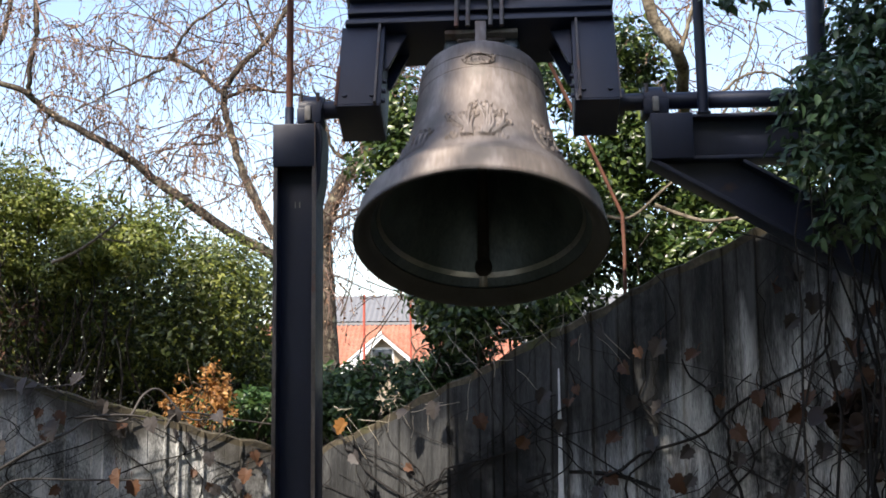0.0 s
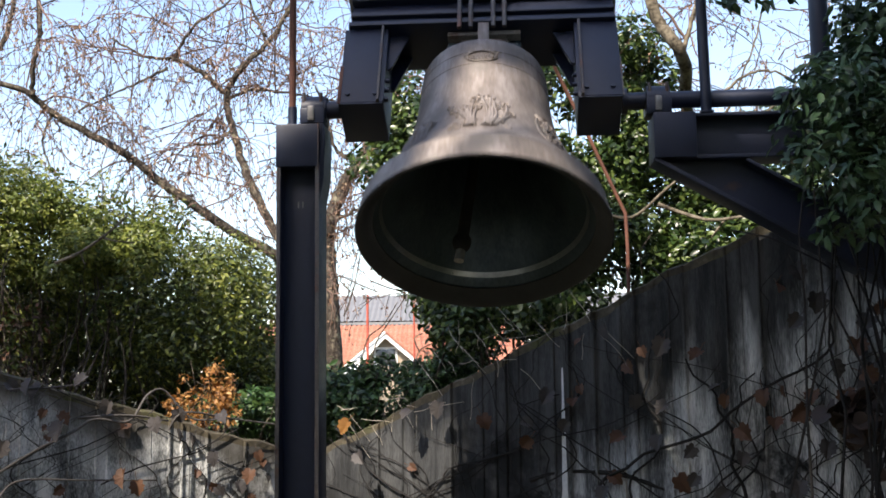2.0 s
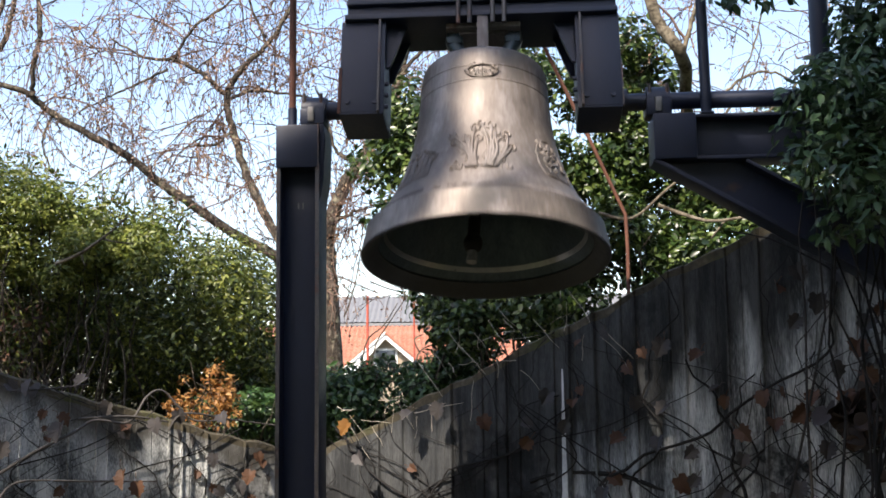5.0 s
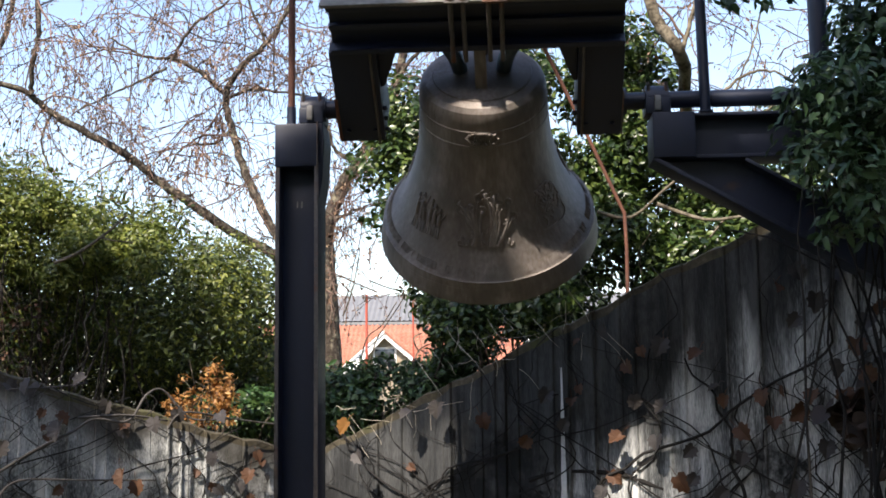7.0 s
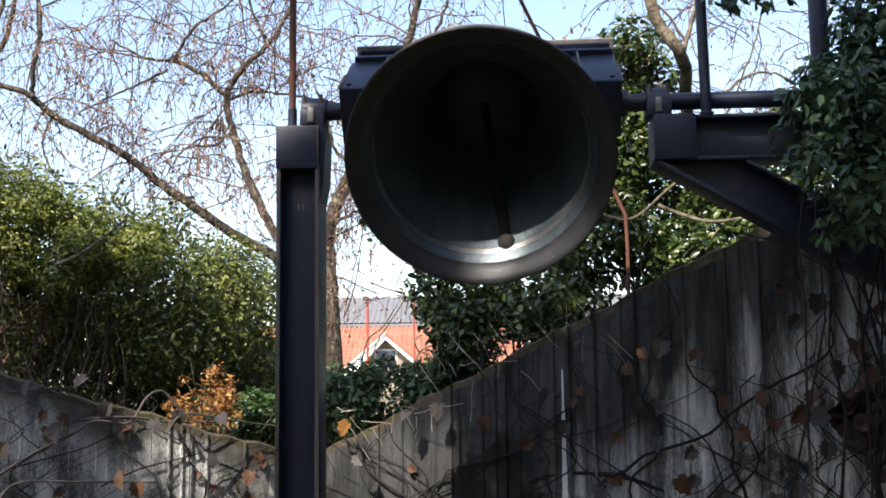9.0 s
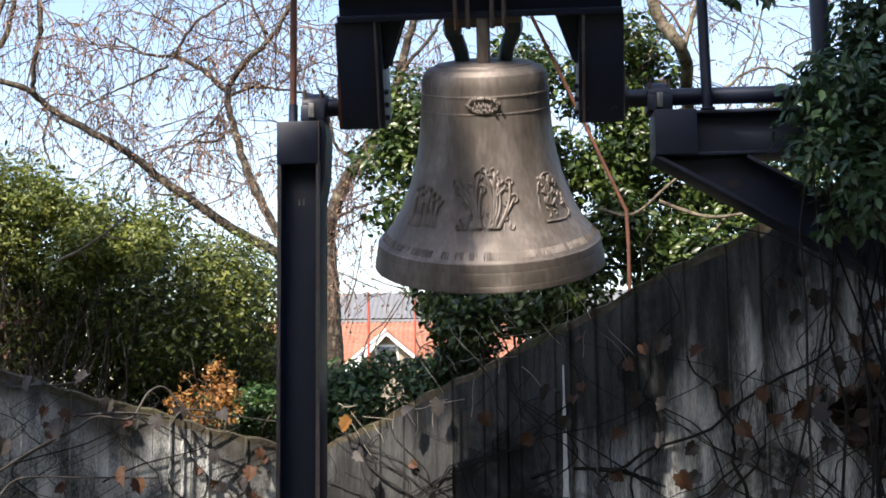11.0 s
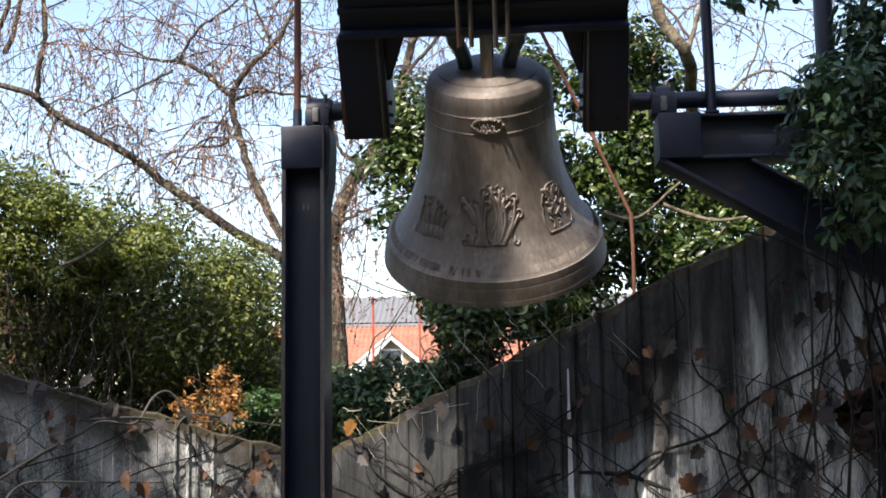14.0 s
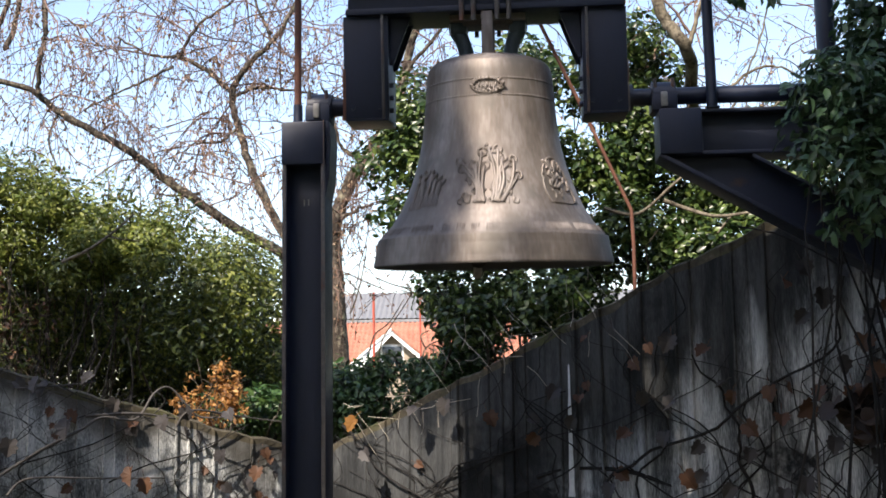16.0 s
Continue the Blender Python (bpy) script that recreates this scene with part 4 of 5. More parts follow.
def fill_spots(x0, x1, y0, y1, z0, top, count, r0, r1):
    """Clumps below a sloping top: top is rows of (x, z)."""
    xs, zs = zip(*top)
    out = []
    for _ in range(count):
        x = x0 + (x1 - x0) * rngb.random()
        zt = float(np.interp(x, xs, zs))
        r = r0 + (r1 - r0) * rngb.random()
        u = rngb.random() ** 0.8
        out.append((x, y0 + (y1 - y0) * rngb.random(), z0 + (zt - r * 0.7 - z0) * u, r))
    return out


make_bush("hedge_bush", "large sunlit evergreen hedge bush behind the wall",
          fill_spots(-4.6, -1.30, 7.3, 8.9, 1.55, ((-4.6, 3.3), (-3.2, 3.34), (-2.75, 3.34), (-2.2, 3.10), (-1.7, 2.80), (-1.25, 2.40)), 130, 0.16, 0.36),
          72000, 0.042, HEDGE_LEAF, 31, stems=26)
make_bush("hedge_bush", "dense shaded evergreen hedge behind the sunlit bush",
          fill_spots(-4.8, -1.15, 8.9, 9.7, 1.2, ((-4.8, 2.75), (-2.2, 2.6), (-1.15, 1.95)), 60, 0.2, 0.36), 27000, 0.075, SHRUB_LEAF, 40, stems=20)
make_bush("privet_bush", "yellow-green sunlit bush behind the wall",
          fill_spots(-3.3, -1.75, 7.1, 7.6, 2.35, ((-3.3, 3.12), (-2.6, 3.10), (-2.2, 2.9), (-1.75, 2.6)), 34, 0.10, 0.2), 14000, 0.040, PRIVET_LEAF, 38, stems=30)
make_bush("dry_bush", "brown twiggy bush with few dry leaves", fill_spots(-3.2, -2.62, 6.8, 7.3, 1.55, ((-3.2, 2.55), (-2.62, 2.3)), 16, 0.10, 0.2), 700, 0.04, DRY_LEAF, 39,
          stems=120, r=0.0035, stem_mat=PALE_BARK)
# ivy-clad tree behind the bell
spots = []
for at in ((1.203, 7.000, 3.661), (1.052, 6.900, 3.376), (1.281, 7.100, 3.312), (0.834, 7.000, 3.516), (0.673, 7.200, 3.650), (0.988, 6.900, 3.012), (1.365, 7.200, 3.070), (0.841, 6.900, 2.834),
           (1.103, 6.800, 2.636), (1.434, 6.900, 2.576), (1.650, 6.900, 2.681), (1.704, 6.600, 2.393), (1.234, 6.800, 2.389), (1.580, 7.200, 2.879), (0.901, 6.900, 2.440), (0.643, 7.000, 3.111), (0.630, 7.000, 2.528),
           (0.427, 7.100, 2.838), (0.249, 7.100, 3.137), (0.063, 7.100, 2.879), (-0.081, 7.100, 3.066), (-0.208, 7.100, 3.180), (-0.175, 7.100, 2.771), (-0.247, 7.200, 3.374), (-0.079, 7.200, 3.391), (0.297, 7.200, 3.578),
           (0.059, 7.100, 2.548), (0.342, 7.000, 2.423), (0.685, 6.900, 2.230), (0.402, 6.900, 2.128), (0.125, 7.000, 2.211), (-0.054, 7.000, 2.106), (0.224, 6.900, 1.956), (0.567, 6.800, 2.015), (0.740, 6.800, 2.065), (1.589, 6.700, 2.304),
           (1.963, 7.000, 2.729), (2.313, 7.600, 3.381), (1.836, 6.900, 2.876), (1.936, 6.700, 2.802), (2.057, 6.600, 2.731), (2.160, 6.400, 2.728), (1.281, 7.200, 3.913), (1.153, 7.300, 2.940), (1.350, 6.700, 2.307)):
    for k in range(3):
        spots.append((at[0] + rngb.normal() * 0.10, at[1] + rngb.normal() * 0.15, at[2] + rngb.normal() * 0.09, 0.12 + 0.10 * rngb.random()))
make_bush("ivy_tree", "tall evergreen tree clad in glossy ivy behind the bell", spots, 42000, 0.047, IVY_LEAF, 32, BROAD, stems=34,
          base=(0.75, 7.1, 1.2), r=0.007)
make_bush("dark_shrub", "low dark green shrub on the wall's far side",
          fill_spots(-0.75, 0.45, 6.95, 7.7, 1.25, ((-0.75, 1.70), (-0.5, 1.80), (-0.2, 1.78), (0.45, 2.12)), 46, 0.08, 0.17), 14000, 0.048, SHRUB_LEAF, 33, stems=30)
make_bush("dark_shrub", "low dark green shrub beside the column",
          fill_spots(-1.75, -1.05, 7.0, 7.6, 1.15, ((-1.75, 1.55), (-1.3, 1.65), (-1.05, 1.6)), 16, 0.10, 0.18), 3200, 0.055, SHRUB_LEAF, 34, stems=14)
make_bush("orange_shrub", "small shrub with dry orange leaves", fill_spots(-1.62, -1.22, 6.55, 6.85, 1.30, ((-1.62, 1.68), (-1.5, 1.76), (-1.35, 1.78), (-1.22, 1.70)), 30, 0.03, 0.07),
          1000, 0.036, ORANGE_LEAF, 35, OVAL, stems=30, r=0.005)

# evergreen climber in front of the wall, beside the bracket
spots = []
for at in ((1.578, 4.000, 2.682), (1.633, 4.000, 2.917), (1.574, 4.200, 2.827), (1.488, 3.900, 2.490), (1.388, 3.800, 2.408), (1.319, 3.800, 2.404), (1.400, 3.800, 2.268), (1.459, 3.800, 2.287), (1.627, 3.900, 2.447), (1.709, 4.000, 2.787), (1.633, 3.900, 2.223), (1.487, 4.100, 2.667), (1.623, 4.000, 3.091), (1.770, 4.000, 3.089), (1.626, 4.050, 2.814), (1.602, 4.100, 2.995), (1.475, 4.150, 2.724), (1.658, 4.000, 2.638), (1.553, 4.100, 2.709), (1.330, 3.800, 2.520), (1.420, 3.850, 2.560), (1.560, 3.900, 2.560)):
    for k in range(3):
        spots.append((at[0] + rngb.normal() * 0.05, at[1] + rngb.normal() * 0.08, at[2] + rngb.normal() * 0.05, 0.07 + 0.07 * rngb.random()))
make_bush("evergreen_climber", "dark glossy evergreen leaves hanging over the bracket", spots, 5200, 0.047, LAUREL_LEAF, 36, OVAL, stems=22, base=(1.85, 4.15, 0.0), stem_mat=VINE, droop=0.6, r=0.006)
spots = []
for at in ((1.094, 4.200, 3.100), (1.149, 4.200, 3.108), (1.215, 4.200, 3.103), (1.270, 4.200, 3.107), (1.337, 4.200, 3.124)):
    spots.append((*at, 0.05))
make_bush("leafy_spray", "hanging spray of dark evergreen leaves", spots, 60, 0.06, LAUREL_LEAF, 37, OVAL, stems=0, base=(1.220, 4.200, 3.218), droop=0.8)


# ---- climbing stems and dry leaves on the wall ----
def wall_stems(name, label, left, count, s0, s1, seed, material, r0, r1, lean, z0=0.2):
    rng = np.random.default_rng(seed)
    q = thing(name, Matrix.Translation((0, 0, 0)), label, "climber")
    length = len_l if left else len_r
    for k in range(count):
        s, z = s0 + (s1 - s0) * rng.random(), z0 + 0.6 * rng.random()
        d = rng.normal() * lean
        pts, r = [], r0 + (r1 - r0) * rng.random() ** 2
        n = 14 + int(16 * rng.random())
        for i in range(n):
            top = wall_top(min(1, max(0, s / length)), left)
            if z > top + 0.12 or not 0.02 < s < length:
                break
            pts.append(on_wall(left, s, z, r + 0.014 * rng.random()))
            d = d * 0.80 + rng.normal() * 0.55 * lean
            s += d * 0.075
            z += 0.07 * (0.55 + 0.7 * rng.random())
        if len(pts) > 4:
            p = Pile()
            p.tube(spline(pts, 2), [r * (1.15 - 0.7 * u / (2 * len(pts))) for u in range(2 * len(pts) - 1)], 5)
            p.make("stem", material, q, "", True)
    return q


wall_stems("climbing_vine", "dark bare climbing stems on the concrete wall", False, 38, 1.7, 4.3, 41, VINE, 0.003, 0.010, 1.2)
wall_stems("climbing_vine", "dense dark climbing stems on the concrete wall", False, 30, 2.95, 4.3, 42, VINE, 0.0025, 0.0075, 0.9)
wall_stems("climbing_vine", "thin grey climbing stems on the concrete wall", False, 22, 0.1, 2.0, 43, VINE, 0.0025, 0.007, 1.5)
wall_stems("climbing_vine", "thin dark climbing stems on the concrete wall", True, 26, 0.1, 2.4, 45, VINE, 0.0018, 0.005, 2.0, 0.7)
wall_stems("climbing_vine", "grey climbing stems on the concrete wall", True, 18, 0.1, 2.6, 44, VINE_PALE, 0.002, 0.006, 1.5)


def laid_stem(name, label, rows, material):
    q = thing(name, Matrix.Translation(rows[0][0][0]), label, "climber")
    for pts, r in rows:
        p = Pile()
        line = spline(pts, 6)
        p.tube([a - Vector(rows[0][0][0]) for a in line], [r * (1.1 - 0.5 * k / len(line)) for k in range(len(line))], 7)
        p.make("stem", material, q, "", True)


laid_stem("climbing_vine", "thick grey stem looping over the wall top", [
    (((-2.095, 5.200, 1.196), (-1.928, 5.300, 1.316), (-1.778, 5.400, 1.402), (-1.703, 5.500, 1.459), (-1.579, 5.650, 1.445), (-1.517, 5.750, 1.570), (-1.462, 5.850, 1.598), (-1.384, 5.900, 1.508), (-1.320, 5.950, 1.442), (-1.166, 6.000, 1.439)), 0.0075),
    (((-1.416, 5.800, 1.396), (-1.342, 5.850, 1.480), (-1.124, 6.100, 1.435), (-0.901, 6.250, 1.397)), 0.006),
    (((-1.785, 5.500, 1.466), (-1.580, 5.650, 1.473), (-1.417, 5.800, 1.439)), 0.007),
    (((-2.044, 5.300, 1.606), (-1.866, 5.400, 1.617), (-1.735, 5.500, 1.635)), 0.005),
    (((-2.040, 5.200, 1.119), (-1.977, 5.300, 1.186), (-1.722, 5.500, 1.167), (-1.457, 5.750, 1.143)), 0.006),
], VINE_PALE)
laid_stem("climbing_vine", "dark stem crossing the concrete wall", [
    (((0.414, 5.500, 1.142), (0.568, 5.400, 1.188), (0.806, 5.200, 1.188), (1.031, 5.050, 1.123), (1.186, 4.950, 1.203), (1.395, 4.800, 1.354), (1.533, 4.700, 1.403), (1.667, 4.550, 1.430)), 0.011),
    (((0.832, 5.200, 1.213), (0.935, 5.150, 1.444), (1.135, 5.000, 1.508), (1.257, 4.900, 1.447), (1.419, 4.800, 1.353)), 0.008),
    (((1.002, 5.100, 1.445), (1.170, 4.980, 1.250), (1.302, 4.850, 1.110)), 0.007),
], VINE)
rows = []
for k in range(46):
    u = 0.08 + 0.42 * rngb.random()
    a = on_wall(False, u * len_r, wall_top(u, False) + 0.02 + 0.10 * rngb.normal(), 0.03 + 0.05 * rngb.random())
    way = Vector((along_r.x, along_r.y, -0.9 - 0.5 * rngb.random())) if k % 3 else Vector((along_r.x, along_r.y, 0.15 * rngb.normal()))
    way = (way if k % 4 else Vector((0.1, -0.1, 1.0))).normalized() * (0.035 + 0.085 * rngb.random())
    rows.append((wander(a - way, a + way, 3, 0.006, rngb), 0.0011 + 0.0010 * rngb.random()))
laid_stem("dry_twigs", "pale dry twigs hanging over the wall top", rows, DRY_STEM)
laid_stem("pale_branch", "pale bare branch in front of the ivy", [
    (((0.879, 6.200, 2.562), (1.068, 6.200, 2.528), (1.265, 6.200, 2.686), (1.436, 6.200, 2.824)), 0.010),
    (((1.214, 6.200, 2.600), (1.355, 6.200, 2.547), (1.488, 6.100, 2.492), (1.664, 6.000, 2.500)), 0.013),
    (((1.566, 6.100, 2.497), (1.484, 6.100, 2.397)), 0.007)], PALE_BARK)


laid_stem("pale_branch", "pale bare branch standing out of the hedge", [
    (((-2.44, 7.00, 2.40), (-2.27, 6.95, 2.46), (-2.10, 6.95, 2.58), (-1.99, 7.00, 2.70)), 0.011),
    (((-2.13, 6.95, 2.55), (-2.06, 6.95, 2.53), (-1.94, 6.98, 2.52)), 0.006),
    (((-2.27, 6.95, 2.46), (-2.24, 6.95, 2.38)), 0.005)], PALE_BARK)


laid_stem("bare_sapling", "thin dark bare sapling standing behind the wall", [
    (((-0.517, 7.800, 1.698), (-0.465, 7.800, 1.912), (-0.377, 7.800, 2.049), (-0.266, 7.800, 2.214)), 0.0055),
    (((-0.576, 7.800, 1.737), (-0.528, 7.800, 1.933), (-0.417, 7.800, 2.030), (-0.317, 7.800, 2.187)), 0.0055),
    (((-0.203, 7.800, 1.694), (-0.162, 7.800, 1.850), (0.016, 7.800, 1.926), (0.115, 7.800, 1.984)), 0.0055),
    (((-0.162, 7.800, 1.830), (-0.201, 7.800, 1.929), (-0.141, 7.800, 1.967)), 0.0055),
    (((-0.065, 7.800, 1.770), (-0.005, 7.800, 1.868), (0.094, 7.800, 1.906)), 0.0055),
    (((-0.693, 7.800, 2.092), (-0.634, 7.800, 2.250), (-0.590, 7.800, 2.449), (-0.573, 7.800, 2.568)), 0.0055),
], BARK)


def pale_streak(s, z0, z1, width):
    """A thin pale strip down the wall face, narrow at its top."""
    rng = np.random.default_rng(17)
    n = 12
    verts = []
    for k in range(n + 1):
        u = k / n
        w = width * (0.25 + 0.75 * (1 - u)) * (0.8 + 0.4 * rng.random())
        for d in (-w / 2, w / 2):
            verts.append(on_wall(False, s + d, z0 + (z1 - z0) * u, 0.008))
    faces = [(2 * k, 2 * k + 1, 2 * k + 3, 2 * k + 2) for k in range(n)]
    raw("pale_streak", verts, faces, PALE_STREAK, wall_r, "narrow whitish streak")


PALE_STREAK = mat("whitish_streak", [(0.3, (0.45, 0.47, 0.47)), (0.7, (0.78, 0.79, 0.78))], scale=14, rough=0.9, bump=0.5, fine=60)
pale_streak(1.725, 1.06, 1.68, 0.034)


def one_leaf(name_label, at, normal, tip, size, material, rng):
    p = Pile()
    p.fan((0, 0, 0), normal, tip, MAPLE, size, 0.25)
    n = Vector(normal)
    p.tube([Vector((0, 0, 0)), -Vector(tip) * size * 0.35 + n * 0.01, -Vector(tip) * size * 0.6], 0.0015, 4)
    ob = p.make("dry_leaf", material, None, name_label)
    ob.location = at
    tagged(ob, name_label, "leaf", "dry leaves on the wall")


rngl = np.random.default_rng(77)
for at, size, brown in (((0.821, 5.130, 1.375), 0.085, 1), ((1.030, 4.970, 1.198), 0.10, 1), ((1.267, 4.830, 1.413), 0.09, 1), ((0.426, 5.430, 1.348), 0.085, 1), ((0.201, 5.550, 1.455), 0.09, 2),
                        ((-0.493, 6.050, 1.420), 0.10, 2), ((-0.007, 5.700, 1.519), 0.10, 0), ((-0.153, 5.800, 1.481), 0.085, 0), ((0.961, 5.030, 1.372), 0.085, 0), ((1.002, 5.020, 1.517), 0.08, 0),
                        ((1.100, 4.930, 1.326), 0.075, 0), ((1.105, 4.920, 1.206), 0.07, 0), ((1.364, 4.780, 1.568), 0.085, 1), ((1.400, 4.760, 1.454), 0.085, 1), ((1.629, 4.550, 1.566), 0.10, 1), ((1.683, 4.500, 1.633), 0.09, 1),
                        ((1.537, 4.650, 1.567), 0.08, 1), ((1.567, 4.600, 1.361), 0.085, 0), ((1.469, 4.680, 1.198), 0.09, 0), ((1.386, 4.720, 1.149), 0.08, 0), ((1.279, 4.820, 1.307), 0.075, 0), ((1.141, 4.930, 1.743), 0.08, 1),
                        ((0.906, 5.070, 1.763), 0.06, 1), ((0.761, 5.200, 1.874), 0.085, 0), ((0.735, 5.170, 1.141), 0.085, 0), ((1.443, 4.770, 2.024), 0.08, 1), ((1.510, 4.700, 1.874), 0.08, 0), ((-1.931, 5.350, 1.658), 0.10, 0),
                        ((-1.807, 5.400, 1.455), 0.12, 0), ((-1.907, 5.400, 1.631), 0.10, 0), ((-1.722, 5.500, 1.671), 0.085, 0), ((-1.623, 5.550, 1.545), 0.09, 0), ((-1.560, 5.600, 1.212), 0.11, 1), ((-1.436, 5.700, 1.456), 0.09, 0),
                        ((-1.502, 5.650, 1.152), 0.09, 1), ((-1.357, 5.850, 1.495), 0.09, 0), ((-1.164, 5.850, 1.275), 0.085, 0), ((-0.998, 6.000, 1.176), 0.09, 1), ((-1.156, 5.950, 1.475), 0.085, 0), ((-1.997, 5.200, 1.374), 0.10, 0),
                        ((-1.147, 5.850, 1.103), 0.07, 0), ((-0.441, 5.950, 1.261), 0.09, 0), ((0.590, 5.300, 1.431), 0.08, 0), ((1.227, 4.860, 1.545), 0.07, 1), ((1.600, 4.580, 1.681), 0.09, 0), ((1.688, 4.470, 1.322), 0.09, 0), ((1.503, 4.720, 2.091), 0.09, 0), ((1.570, 4.650, 1.964), 0.10, 0), ((1.668, 4.500, 1.769), 0.10, 1), ((1.723, 4.480, 1.858), 0.10, 0),
                        ((1.633, 4.550, 1.430), 0.11, 1), ((1.208, 4.850, 1.151), 0.08, 0), ((0.995, 5.000, 1.797), 0.10, 0), ((0.519, 5.350, 1.576), 0.09, 0), ((0.878, 5.100, 1.547), 0.08, 0), ((1.505, 4.670, 1.497), 0.10, 1)):
    nrm = Vector((-0.25, -0.85, 0.25)) + Vector(rngl.normal(size=3) * 0.3)
    one_leaf("curled brown dry leaf on the wall" if brown else "withered grey leaf on the wall", Vector(at) + Vector((-0.02, -0.04, 0)), nrm.normalized(),
             Vector((rngl.normal() * 0.5, 0, -0.8)).normalized(), size * 0.88, (GREY_LEAF, DRY_LEAF, ORANGE_LEAF if size > 0.095 and brown == 2 else DRY_LEAF)[brown], rngl)


for k in range(46):
    left = k % 2 == 0
    s = 0.15 + (1.6 if left else 3.2) * rngl.random()
    z = wall_top(s / (len_l if left else len_r), left) - 0.02 - (0.5 if left else 0.9) * rngl.random()
    nrm = out_l if left else out_r
    nrm = Vector((nrm.x, nrm.y, 0.3)) + Vector(rngl.normal(size=3) * 0.35)
    one_leaf("small curled brown leaf caught on the wall" if k % 3 else "small withered grey leaf caught on the wall", on_wall(left, s, z, 0.02), nrm.normalized(),
             Vector((rngl.normal() * 0.6, 0, -0.7)).normalized(), 0.04 + 0.035 * rngl.random(), DRY_LEAF if k % 3 else GREY_LEAF, rngl)


clump = [(1.70 + 0.07 * rngl.normal(), 4.46 + 0.03 * rngl.normal(), 1.46 + 0.10 * rngl.normal(), 0.05) for k in range(14)]
make_bush("dead_leaf_clump", "clump of dark withered leaves caught in the climbing stems", clump, 130, 0.07, DEAD_LEAF, 52, MAPLE[::2], stems=0, base=(1.70, 4.46, 1.46), droop=0.6)

# ---- unseen trees added to shape light: a dappling crown behind the camera, dark enclosing belts ----
# Points the sun must reach, each with the radius kept free of leaves
GAPS = (((0.24, 3.995, 2.615), 0.14), ((0.06, 3.80, 2.46), 0.07), ((0.32, 3.80, 2.46), 0.08), ((0.19, 3.76, 2.42), 0.05),
        ((-1.17, 6.19, 1.10), 0.27), ((-1.10, 6.22, 1.24), 0.15), ((-0.50, 6.19, 1.22), 0.16), ((-0.40, 6.12, 1.07), 0.19), ((-0.02, 5.83, 1.08), 0.15), ((-0.25, 6.01, 1.15), 0.08),
        ((1.45, 4.78, 2.099), 0.04), ((-1.438, 6.70, 1.595), 0.25), ((0.929, 5.55, 2.25), 0.06), ((0.91, 5.55, 2.45), 0.06))


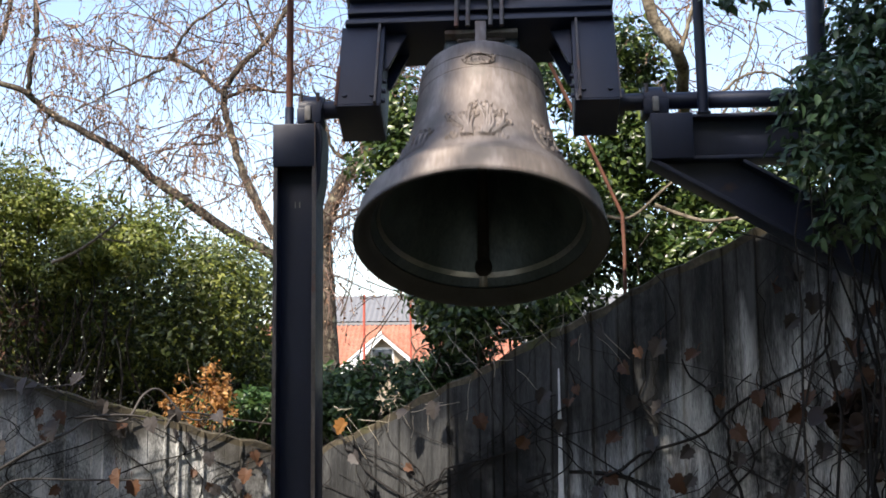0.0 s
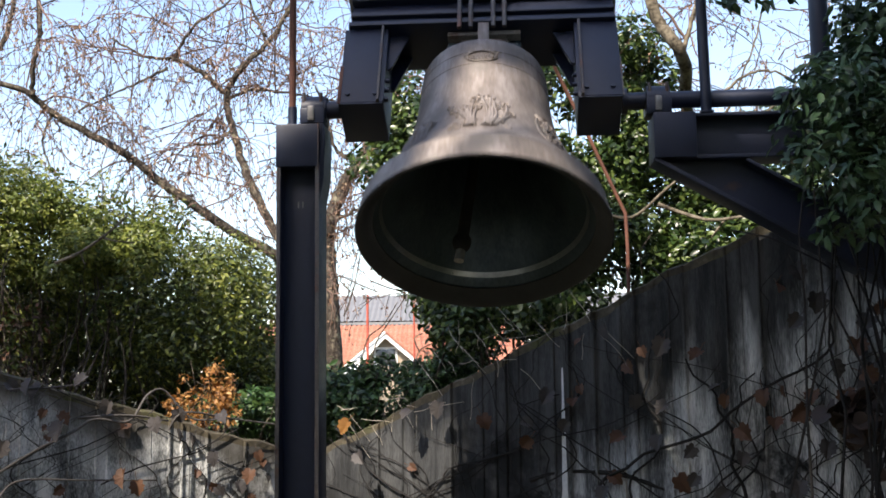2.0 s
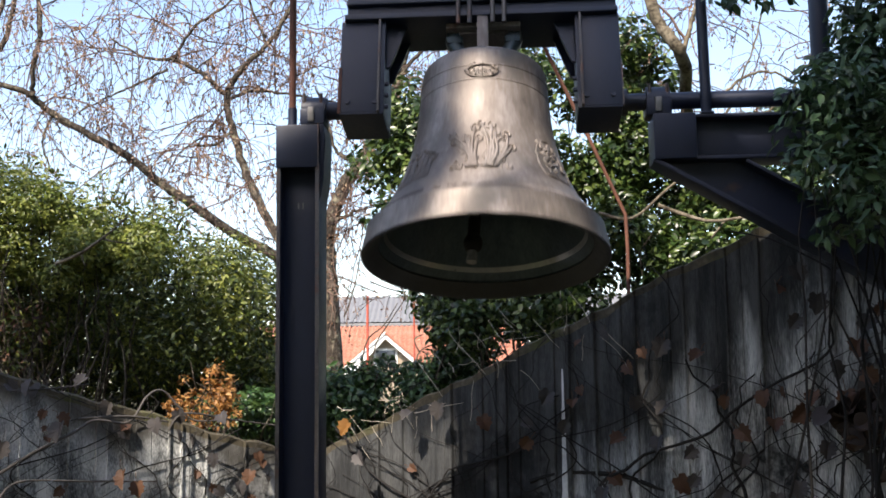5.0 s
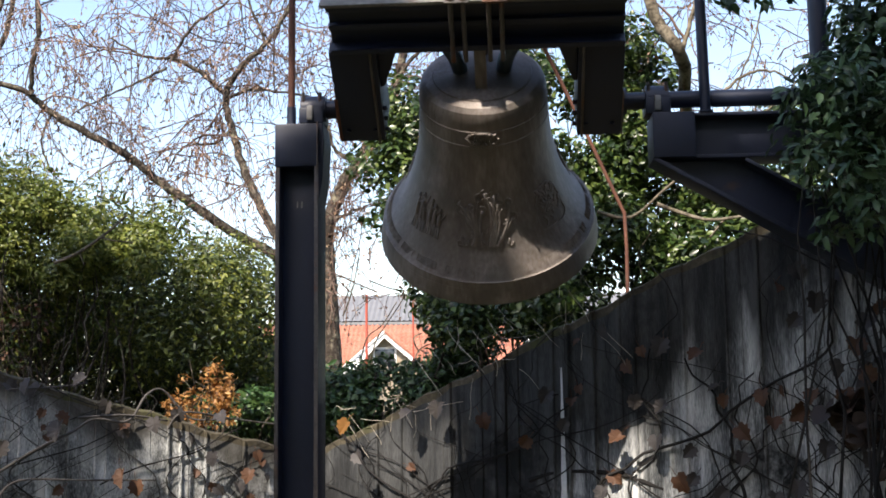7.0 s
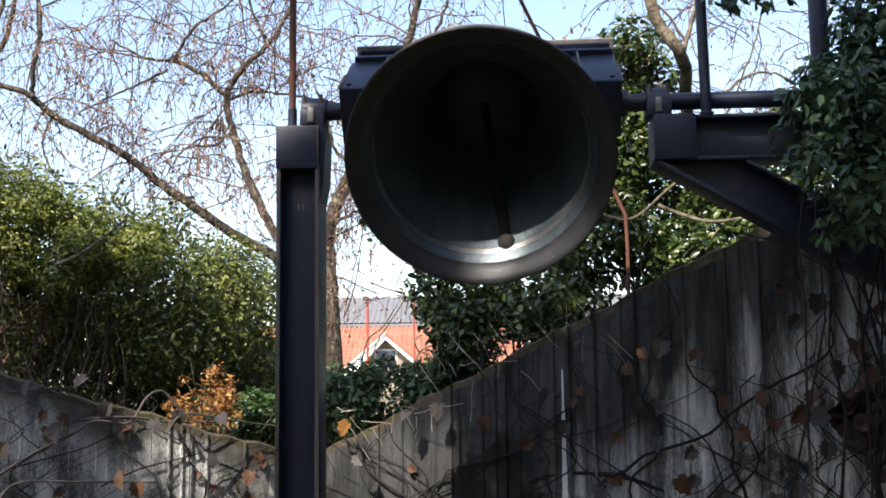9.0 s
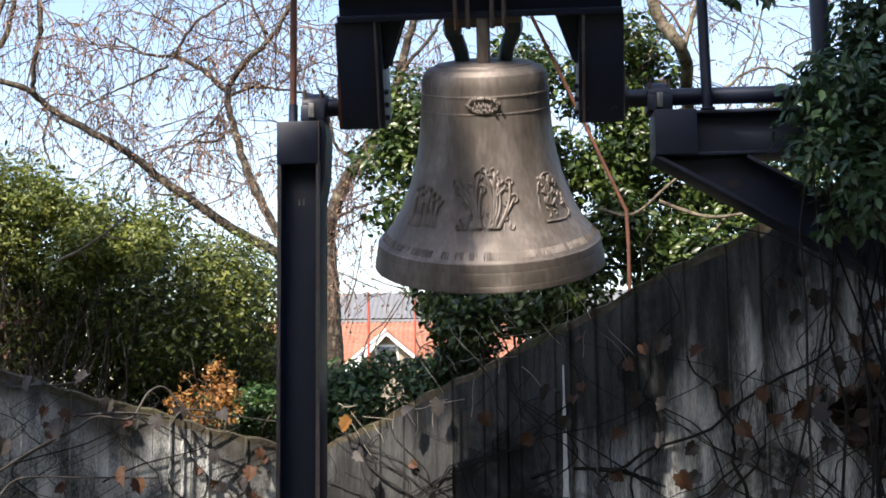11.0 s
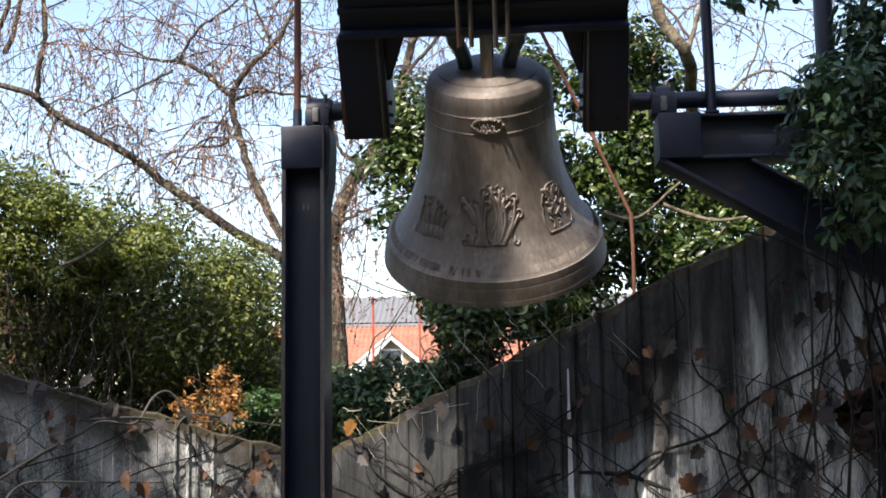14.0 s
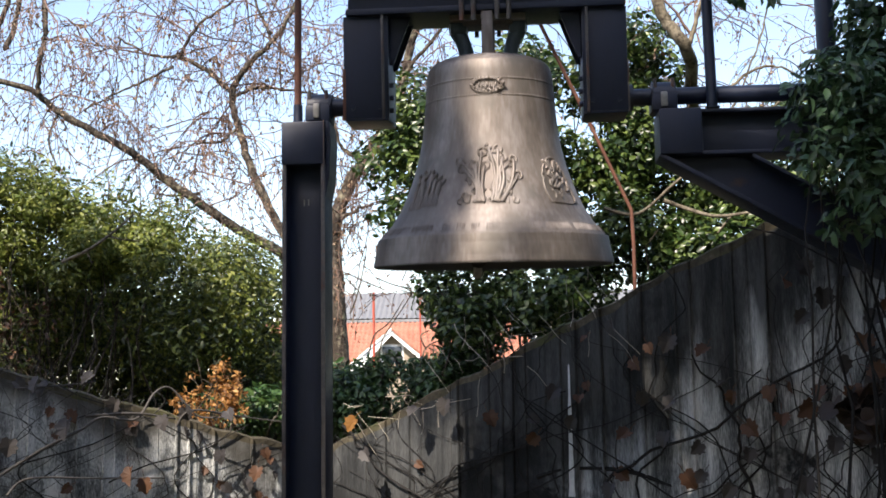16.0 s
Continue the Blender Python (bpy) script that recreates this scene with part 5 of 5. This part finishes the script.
# Added out of view: leaf clumps set on sun rays to block them
def make_shade_tree():
    rng = np.random.default_rng(61)
    foot = Vector((-7.0, -4.5, 0))
    tree = thing("unseen_shade_tree", Matrix.Translation(foot), "unseen tree added so that its crown dapples the wall", "tree")
    # stretches that lie in its shade: two ends of a line, height range, clumps
    shade = (((-0.6, 6.2), (2.6, 3.9), 0.9, 2.6, 120), ((0.65, 4.25), (2.3, 4.1), 2.2, 3.6, 130), ((-2.75, 5.2), (-1.35, 6.06), 0.85, 1.75, 90), ((-1.4, 6.0), (-0.9, 6.3), 0.9, 1.75, 20),
             ((-2.45, 7.3), (-1.6, 7.3), 1.2, 2.15, 50), ((-0.78, 4.4), (-0.60, 4.4), 1.0, 2.7, 45), ((-0.3, 3.7), (0.55, 3.7), 2.45, 2.95, 16),
             ((-0.2, 6.9), (1.3, 6.8), 1.5, 2.3, 36), ((-1.1, 3.7), (0.9, 3.7), 2.95, 4.0, 100), ((1.0, 4.6), (2.7, 3.7), 0.8, 2.6, 70),
             ((-0.8, 7.1), (0.4, 7.1), 1.2, 1.9, 34), ((-2.2, 1.0), (2.0, 1.0), 0.0, 0.1, 45), ((-2.2, 2.8), (2.0, 2.8), 0.0, 0.1, 45),
             ((0.6, 5.35), (1.2, 5.05), 0.75, 1.25, 46), ((-0.5, 3.7), (0.5, 3.7), 2.55, 3.1, 26), ((-0.5, 4.1), (0.6, 4.1), 1.9, 2.6, 50), ((0.0, 5.9), (0.8, 5.5), 1.6, 2.0, 14), ((-2.6, 7.4), (-1.7, 7.4), 1.75, 2.2, 11))
    spots = []
    for a, b, z0, z1, count in shade:
        for k in range(count):
            q = Vector(a).lerp(Vector(b), rng.random())
            q = Vector((q.x, q.y, z0 + (z1 - z0) * rng.random()))
            r = 0.07 + 0.17 * rng.random() ** 1.3
            if any((q - Vector(g) - sun_way * (q - Vector(g)).dot(sun_way)).length < w + r + 0.05 for g, w in GAPS):
                continue
            q = q + sun_way * (10.5 + 2.0 * rng.random()) - foot
            spots.append((*q, r))
    tagged(leaf_cloud("crown", SHADE_LEAF, spots, 76000, 0.09, rng, OVAL, tree), kind="stuff")
    p = Pile()
    p.tube(spline([(0, 0, -0.1), (0.2, 0.1, 3), (0.8, 0.4, 6), (1.8, 0.9, 7.6), (3.2, 1.4, 8.2)], 6), [0.26 - 0.008 * k for k in range(25)], 12)
    p.make("trunk", BARK, tree, "", True)
    for k in range(26):
        s = spots[rng.integers(len(spots))]
        p = Pile()
        p.tube(wander((0.8 + 0.9 * rng.random(), 0.5, 6 + 1.5 * rng.random()), s[:3], 8, 0.08, rng), [0.05 - 0.005 * u for u in range(9)], 6)
        p.make("limb", BARK, tree, "", True)


make_shade_tree()


# Leaf belts added out of view; their height sets how much skylight arrives
def make_belt(label, x0, x1, y0, y1, height, count, leaves, seed):
    rng = np.random.default_rng(seed)
    spots = []
    for k in range(count):
        x, y = x0 + (x1 - x0) * rng.random(), y0 + (y1 - y0) * rng.random()
        spots.append((x, y, 0.3 + (height - 0.8) * rng.random() ** 0.9, 0.5 + 0.7 * rng.random()))
    ob = leaf_cloud("skylight_screen", SHRUB_LEAF, spots, leaves, 0.42, rng, BROAD)
    tagged(ob, label, "woods", kind="stuff")


make_belt("unseen dark tree belt behind the viewer, added to dim skylight", -14, 15, -10, -6.5, 10.5, 260, 26000, 71)
make_belt("unseen dark tree belt beside the viewer, added to dim skylight", -9.5, -7.5, -5, 4, 6.5, 70, 8000, 72)
make_belt("unseen dark tree belt beside the wall, added to dim skylight", 5.0, 8, -6.0, 6, 9.0, 115, 12500, 73)



# ---- movement ----
PERIOD, PEAK, SWING, LEAN = 3.145, -0.585, 59.5, 2.4

# small delays of single swings, in seconds
LATE_T = (0, 0.3, 0.6, 3.4, 4.0, 6.5, 7.5, 9.0, 12.0, 13.0, 15.0, 16.0)
LATE = (0, 0.012, 0, -0.009, -0.010, -0.016, -0.008, 0, 0.004, -0.004, 0.0, 0.016)


def motions():
    rows, tongue = [], []
    for k in range(161):
        t = k / 10
        a = 2 * math.pi * (t - float(np.interp(t, LATE_T, LATE)) - PEAK) / PERIOD
        rows.append((t, FRAME @ pose(0, 0, 0, -(LEAN + SWING * math.cos(a) - 0.4 * math.cos(2 * a) + 0.5 * math.cos(3 * a)), 0, 0)))
        push = max(-1.0, min(1.0, 1.6 * math.cos(a - radians(21))))
        late = (t - PEAK + PERIOD / 2) % PERIOD - PERIOD / 2
        side = 9.0 * math.sin(2 * math.pi * (late + 0.13) / 1.4) * max(0.0, math.cos(math.pi * late / PERIOD))
        tongue.append((t, pose(*PIVOT, 33.0 * push, -side, 0)))
    walk(swing, rows)
    walk(clapper, tongue)


motions()
